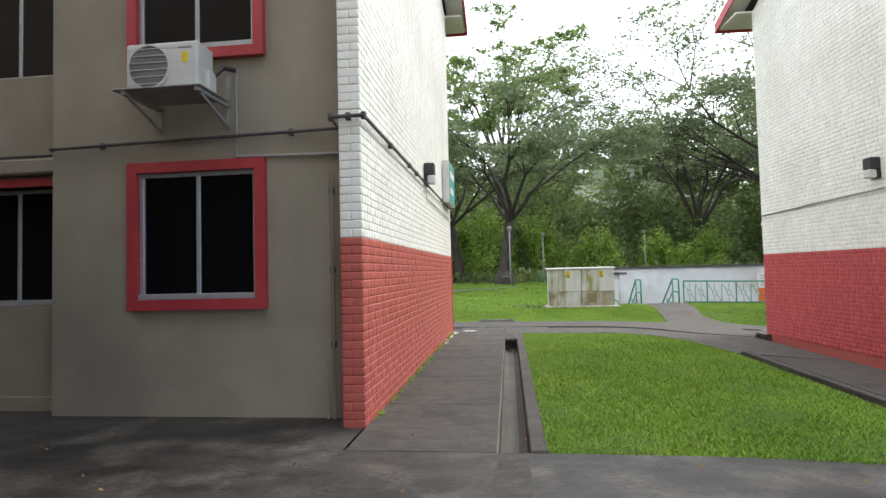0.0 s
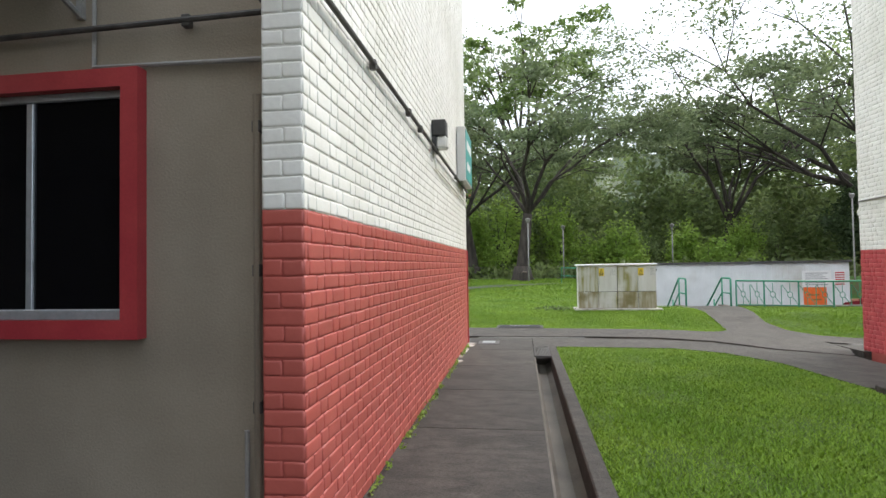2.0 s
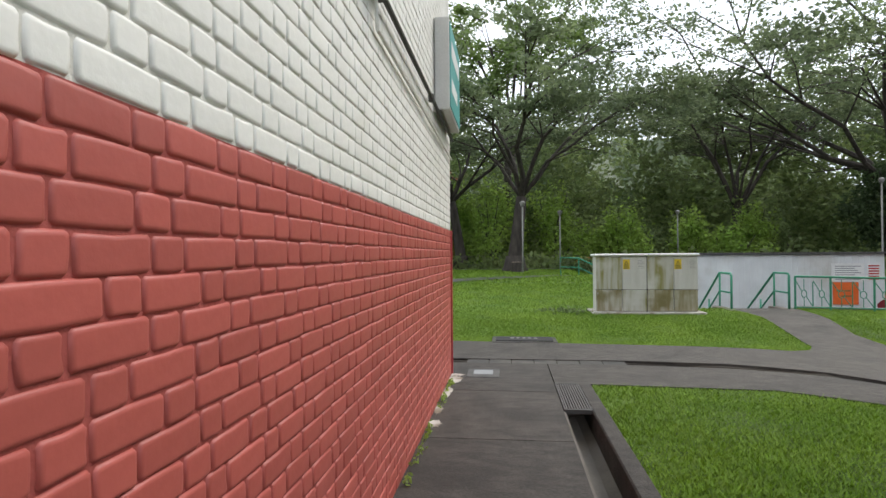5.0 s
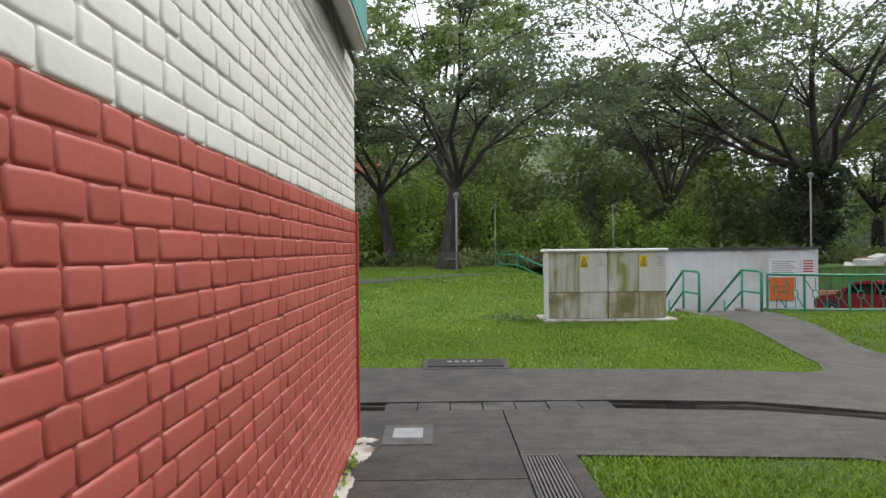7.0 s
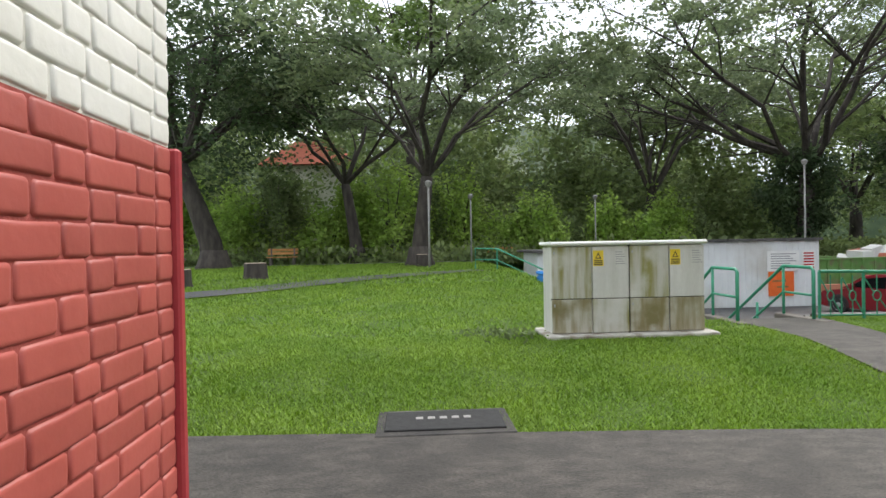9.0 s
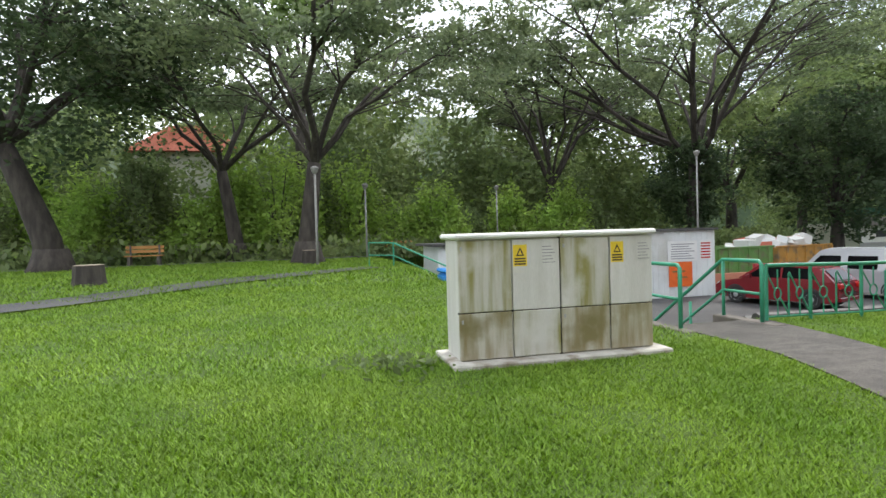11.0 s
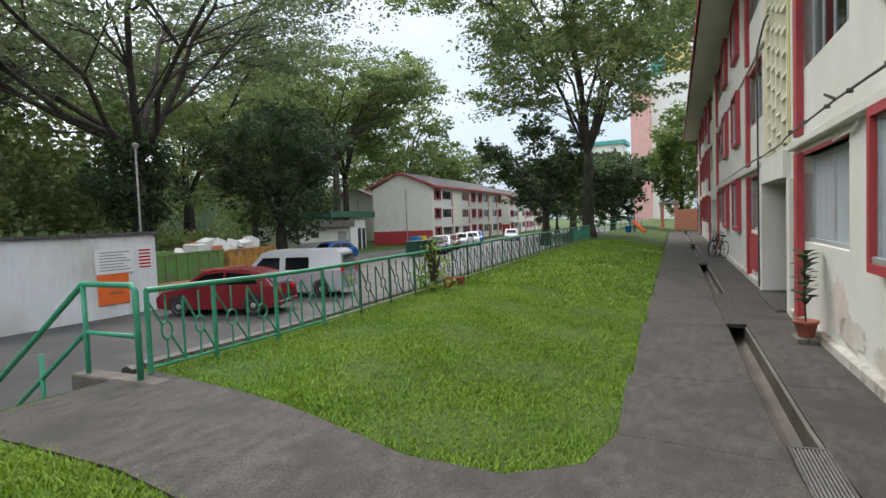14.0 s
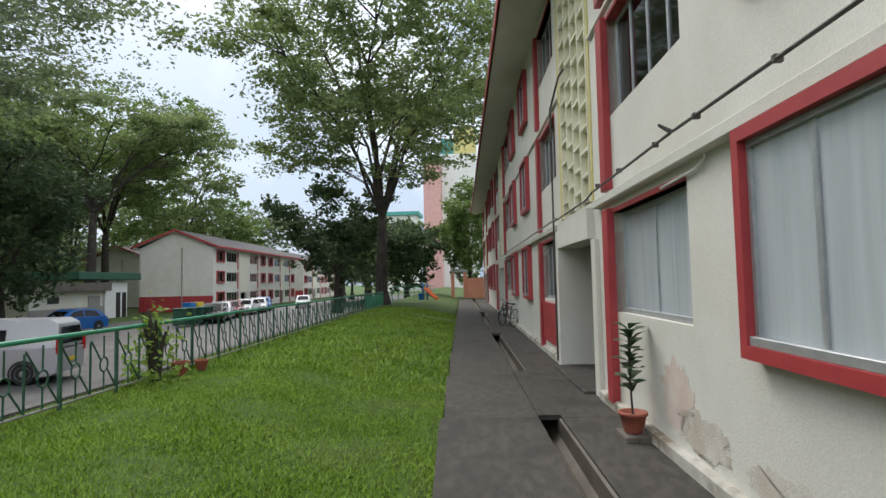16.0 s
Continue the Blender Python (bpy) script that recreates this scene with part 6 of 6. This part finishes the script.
def wall_lamp(m, label):
    t = thing("wall_lamp", label, "lamp", "wall lamps", at=m)
    part("housing", boxes((-0.1, 0.1, 0.0, 0.17, 0.06, 0.26), bevel=0.012), BLACK, t)
    part("back_plate", boxes((-0.1, 0.1, 0.0, 0.05, -0.1, 0.06), bevel=0.006), BLACK, t)
    part("lens", boxes((-0.085, 0.085, 0.05, 0.18, -0.09, 0.06), bevel=0.02), AC_WHITE, t)


wall_lamp(pose(-0.99, 8.1, 3.02, 0, 0, -90), "black wall lamp with clear lens on brick")
wall_lamp(pose(6.63, 9.05, 2.95, 0, 0, 93.15), "black wall lamp on white brick")
sign = thing("wall_sign", "slim white box sign with teal face on brick", "sign")
part("box", boxes((-0.99, -0.84, 10.65, 11.75, 2.93, 3.85), bevel=0.01), AC_WHITE, sign)
part("face", boxes((-0.84, -0.832, 10.68, 11.72, 2.97, 3.81)), TEAL, sign)
part("face_mark", boxes((-0.832, -0.829, 10.8, 11.6, 3.5, 3.65), (-0.832, -0.829, 10.8, 11.4, 3.15, 3.28)), WHITE, sign)
pipe("water_pipe", [(6.82, 5.2, 2.67), (6.6, 9.0, 2.67), (6.39, 12.9, 2.6)], 0.016, PIPE_GREY, "grey pipe along the white brick wall")

# ---- fixings along the second block ----


def at_b(ob):
    ob.matrix_world = BLOCK_B
    return ob


t = at_b(thing("water_pipe", "dark pipe along the front of the flats", "pipe", "wall pipes"))
part("run", tube(bmesh.new(), [(-2.9, 0.02, 2.58), (0.95, 0.02, 2.6), (0.98, 0.12, 2.66), (1.0, 0.02, 2.6), (3.9, 0.02, 2.55), (4.3, 0.02, 2.5), (7.0, 0.0, 2.5), (7.25, 0.0, 2.5)], 0.014, 8), PIPE_DARK, t)
part("riser", tube(bmesh.new(), [(7.25, 0.0, -0.2), (7.25, 0.0, 4.75), (6.35, -0.03, 5.1), (5.9, -0.03, 5.05)], 0.02, 8), PIPE_DARK, t)
part("branch_run", tube(bmesh.new(), [(6.8, 0.02, 2.52), (14, 0.02, 2.5), (20, 0.02, 2.5)], 0.02, 8), PIPE_GREY, t)
for u in (-0.6, 0.5, 1.4, 2.6, 3.6):
    part("clamp", boxes((u - 0.018, u + 0.018, -0.02, 0.04, 2.57, 2.62), bevel=0.006), PIPE_DARK, t)
t = at_b(thing("cable", "white cable drooping down the wall beside the window", "cable"))
part("run", tube(bmesh.new(), [(0.62, -0.08, 2.4), (0.6, -0.08, 2.3), (0.8, -0.09, 2.24), (1.6, -0.09, 2.22)], 0.012, 6), WHITE, t)
rp = random.Random(3)


def blotch(u, z, w, h, m, label):
    """A weathered patch of plaster with a ragged edge."""
    bm = bmesh.new()
    n = 70
    ring = [bm.verts.new((u + w * math.cos(2 * math.pi * k / n) * rp.uniform(0.65, 1.1), -0.1165, z + h * math.sin(2 * math.pi * k / n) * rp.uniform(0.65, 1.1))) for k in range(n)]
    bm.faces.new(ring)
    o = part("worn_patch", bm, m, block_b, label)


blotch(1.0, 0.05, 0.55, 0.2, PEEL, "bare brownish patch of worn plaster")
blotch(-0.2, 0.0, 0.5, 0.16, PEEL, "bare brownish patch of worn plaster")
blotch(1.5, 0.28, 0.42, 0.36, mat("pink_faded_plaster", (0.62, 0.5, 0.43), (0.68, 0.62, 0.55), 4, 0.85, 0.3), "faded pinkish patch of plaster")


def big_leaf_plant(m, h, seed, label):
    rg = random.Random(seed)
    t = thing("potted_plant", label, "plant", "potted plants", at=m)
    part("pot", lathe(bmesh.new(), [(0.085, 0), (0.1, 0.03), (0.135, 0.18), (0.15, 0.18), (0.15, 0.215), (0.13, 0.215), (0.12, 0.18)], 20), TERRACOTTA, t, "round terracotta pot", True)
    part("soil", lathe(bmesh.new(), [(0.122, 0.17), (0.02, 0.185)], 14), BARK, t)
    part("stem", tube(bmesh.new(), [(0, 0, 0.15), (0.02, 0.01, h * 0.5), (-0.02, 0.02, h)], 0.012, 6), BARK, t)
    for k in range(26):
        z = 0.42 + (h - 0.4) * k / 25
        a = k * 2.4
        ln = rg.uniform(0.12, 0.2)
        bm = bmesh.new()
        d = Vector((math.cos(a), math.sin(a), rg.uniform(0.1, 0.7))).normalized()
        sd = Vector((-math.sin(a), math.cos(a), 0))
        o = Vector((0, 0, z))
        pts = [(0.0, 0.012), (0.3, 0.05), (0.7, 0.085), (0.95, 0.05), (1.05, 0.0)]
        up = Vector((0, 0, 1))
        left = [bm.verts.new(o + d * ln * p - sd * w + up * (0.03 * math.sin(p * 3))) for p, w in pts]
        right = [bm.verts.new(o + d * ln * p + sd * w + up * (0.03 * math.sin(p * 3))) for p, w in pts[:-1]] + [left[-1]]
        for i in range(4):
            q = [left[i], left[i + 1], right[i + 1], right[i]]
            bm.faces.new(list(dict.fromkeys(q)))
        part("leaf", bm, FIG_LEAF, t)


pl = thing("brick_stand", "loose bricks under the terracotta pot", "bricks", at=BLOCK_B @ Matrix.Translation((2.2, 0.08, -0.3)))
for k in range(2):
    part("brick", boxes((-0.2, 0.2, -0.13 + k * 0.135, 0.0 + k * 0.135, 0, 0.07), bevel=0.008), KERB, pl)
big_leaf_plant(BLOCK_B @ Matrix.Translation((2.2, 0.08, -0.23)), 1.05, 1, "fiddle-leaf plant in a terracotta pot by the wall")
big_leaf_plant(BLOCK_B @ Matrix.Translation((4.75, -0.3, -0.24)), 1.0, 2, "leafy potted plant inside the porch")


def bicycle(m, label):
    t = thing("bicycle", label, "bicycle", "parked bicycles", at=m)
    for x in (-0.5, 0.5):
        ringp = [(x + 0.32 * math.cos(a), 0, 0.33 + 0.32 * math.sin(a)) for a in np.linspace(0, 2 * math.pi, 25)]
        w = part("wheel", tube(bmesh.new(), ringp, 0.018, 6), RUBBER, t)
        bm = bmesh.new()
        for a in np.linspace(0, math.pi, 7)[:-1]:
            tube(bm, [(x + 0.31 * math.cos(a), 0, 0.33 + 0.31 * math.sin(a)), (x - 0.31 * math.cos(a), 0, 0.33 - 0.31 * math.sin(a))], 0.003, 4)
        part("spoke_set", bm, STEEL, w)
    bm = bmesh.new()
    for a, b in (((-0.5, 0.33), (-0.08, 0.3)), ((-0.08, 0.3), (0.36, 0.72)), ((-0.08, 0.3), (-0.2, 0.8)), ((-0.5, 0.33), (-0.18, 0.7)), ((-0.18, 0.7), (0.34, 0.75)), ((0.34, 0.85), (0.5, 0.33))):
        tube(bm, [(a[0], 0, a[1]), (b[0], 0, b[1])], 0.017, 6)
    part("frame", bm, CAR_BLACK, t)
    part("seat", boxes((-0.33, -0.08, -0.07, 0.07, 0.8, 0.86), bevel=0.025), BLACK, t)
    part("handlebar", tube(bmesh.new(), [(0.3, -0.28, 0.98), (0.34, 0, 0.92), (0.3, 0.28, 0.98)], 0.013, 6), STEEL, t)


bicycle(BLOCK_B @ pose(16.8, 0.22, -0.3, 10, 0, 20), "dark bicycle leaning on the wall of the flats")
bicycle(BLOCK_B @ pose(17.5, 0.3, -0.3, 8, 0, 12), "second dark bicycle by the drain")
toy = thing("toy_slide", "small red and blue plastic toy slide on grass", "toy", at=pose(46.5, 19.8, float(land(46.5, 19.8)), 0, 0, 60))
bm = bmesh.new()
v = [bm.verts.new(q) for q in ((-1.0, -0.25, 0.02), (-1.0, 0.25, 0.02), (0, 0.25, 0.8), (0, -0.25, 0.8), (-1.0, -0.25, 0.12), (-1.0, 0.25, 0.12), (0, 0.25, 0.9), (0, -0.25, 0.9))]
for q in ((0, 1, 2, 3), (4, 5, 6, 7), (0, 3, 7, 4), (1, 2, 6, 5), (0, 1, 5, 4), (2, 3, 7, 6)):
    bm.faces.new([v[i] for i in q])
part("slide", bm, ORANGE, toy)
part("ladder", boxes((0.0, 0.1, -0.3, -0.2, 0, 1.2), (0.0, 0.1, 0.2, 0.3, 0, 1.2), (0.35, 0.45, -0.3, 0.3, 0, 0.5), (0.0, 0.4, -0.2, 0.2, 0.75, 0.82), bevel=0.02), BIN_BLUE, toy)
for k, (x, y, r) in enumerate(((13.35, 19.4, 0.14), (13.85, 19.35, 0.11))):
    t = thing("plant_pot", "red plant pot on the grass by the fence", "pot", "pots by the fence", at=pose(x, y, float(land(x, y))))
    part("pot", lathe(bmesh.new(), [(r * 0.6, 0), (r * 0.9, r * 1.2), (r, r * 1.2), (r, r * 1.45), (r * 0.85, r * 1.45), (r * 0.8, r * 1.2)], 16), TERRACOTTA, t)
    part("soil", lathe(bmesh.new(), [(r * 0.8, r * 1.2), (0.02, r * 1.25)], 12), BARK, t)
shrub(12.9, 19.5, 0.05, 0.4, 1.15, LEAF_BRIGHT, 0.05, 420, 99, "thin leafy shrub growing against the fence")
tuft = np.random.default_rng(4)
c = np.array([0.95, 18.4, 0.18]) + tuft.normal(size=(170, 3)) * np.array([0.28, 0.25, 0.025])
v, f = leaf_quads(c, 0.05, tuft, 1.0)
tagged(raw("weeds", v, f, LEAF_MID), "dark weed patch in the lawn by the cabinet", "weeds", kind="stuff")
c = np.stack([tuft.uniform(-6, 3, 70), tuft.uniform(1.5, 4.2, 70), np.full(70, 0.022)], 1)
v, f = leaf_quads(c, 0.03, tuft, 4.0)
v[:, 2] = np.clip(v[:, 2], 0.014, 0.03)
tagged(raw("fallen_leaves", v, f, MUD), "brown and yellow fallen leaves on concrete", "leaves", kind="stuff")
# weeds along the foot of the brick wall
c = np.stack([np.full(500, -0.965) + np.abs(tuft.normal(size=500)) * 0.02, np.repeat(tuft.uniform(4.0, 11.9, 50), 10) + tuft.normal(size=500) * 0.04, 0.02 + np.abs(tuft.normal(size=500)) * 0.025], 1)
v, f = leaf_quads(c, 0.018, tuft, 1.0)
tagged(raw("weeds", v, f, LEAF_BRIGHT), "tiny weeds along the foot of the wall", "weeds", kind="stuff")
rp = random.Random(21)
for x, y, w, h in ((-0.93, 11.85, 0.12, 0.22), (-0.95, 11.2, 0.06, 0.3), (-0.96, 10.55, 0.05, 0.16), (-0.94, 10.1, 0.07, 0.12), (-0.95, 12.1, 0.14, 0.08)):
    bm = bmesh.new()
    n = 40
    bm.faces.new([bm.verts.new((max(x + w * math.cos(2 * math.pi * k / n) * rp.uniform(0.6, 1.1), -0.992), y + h * math.sin(2 * math.pi * k / n) * rp.uniform(0.6, 1.1), 0.0165)) for k in range(n)])
    tagged(part("paint_spill", bm, SLAB_WHITE, pavement), "old white paint spilt on concrete")
# pale strip of concrete crossing the lawn to the tall tree, and bare earth round its trunk
tagged(slab("lawn_kerb", [on_b(19.5, 2.2), on_b(19.9, 2.2), (29.6, 20.3), (29.2, 20.3)], KERB, None, lift=0.03), "narrow concrete strip crossing the lawn", "kerb", kind="structure")
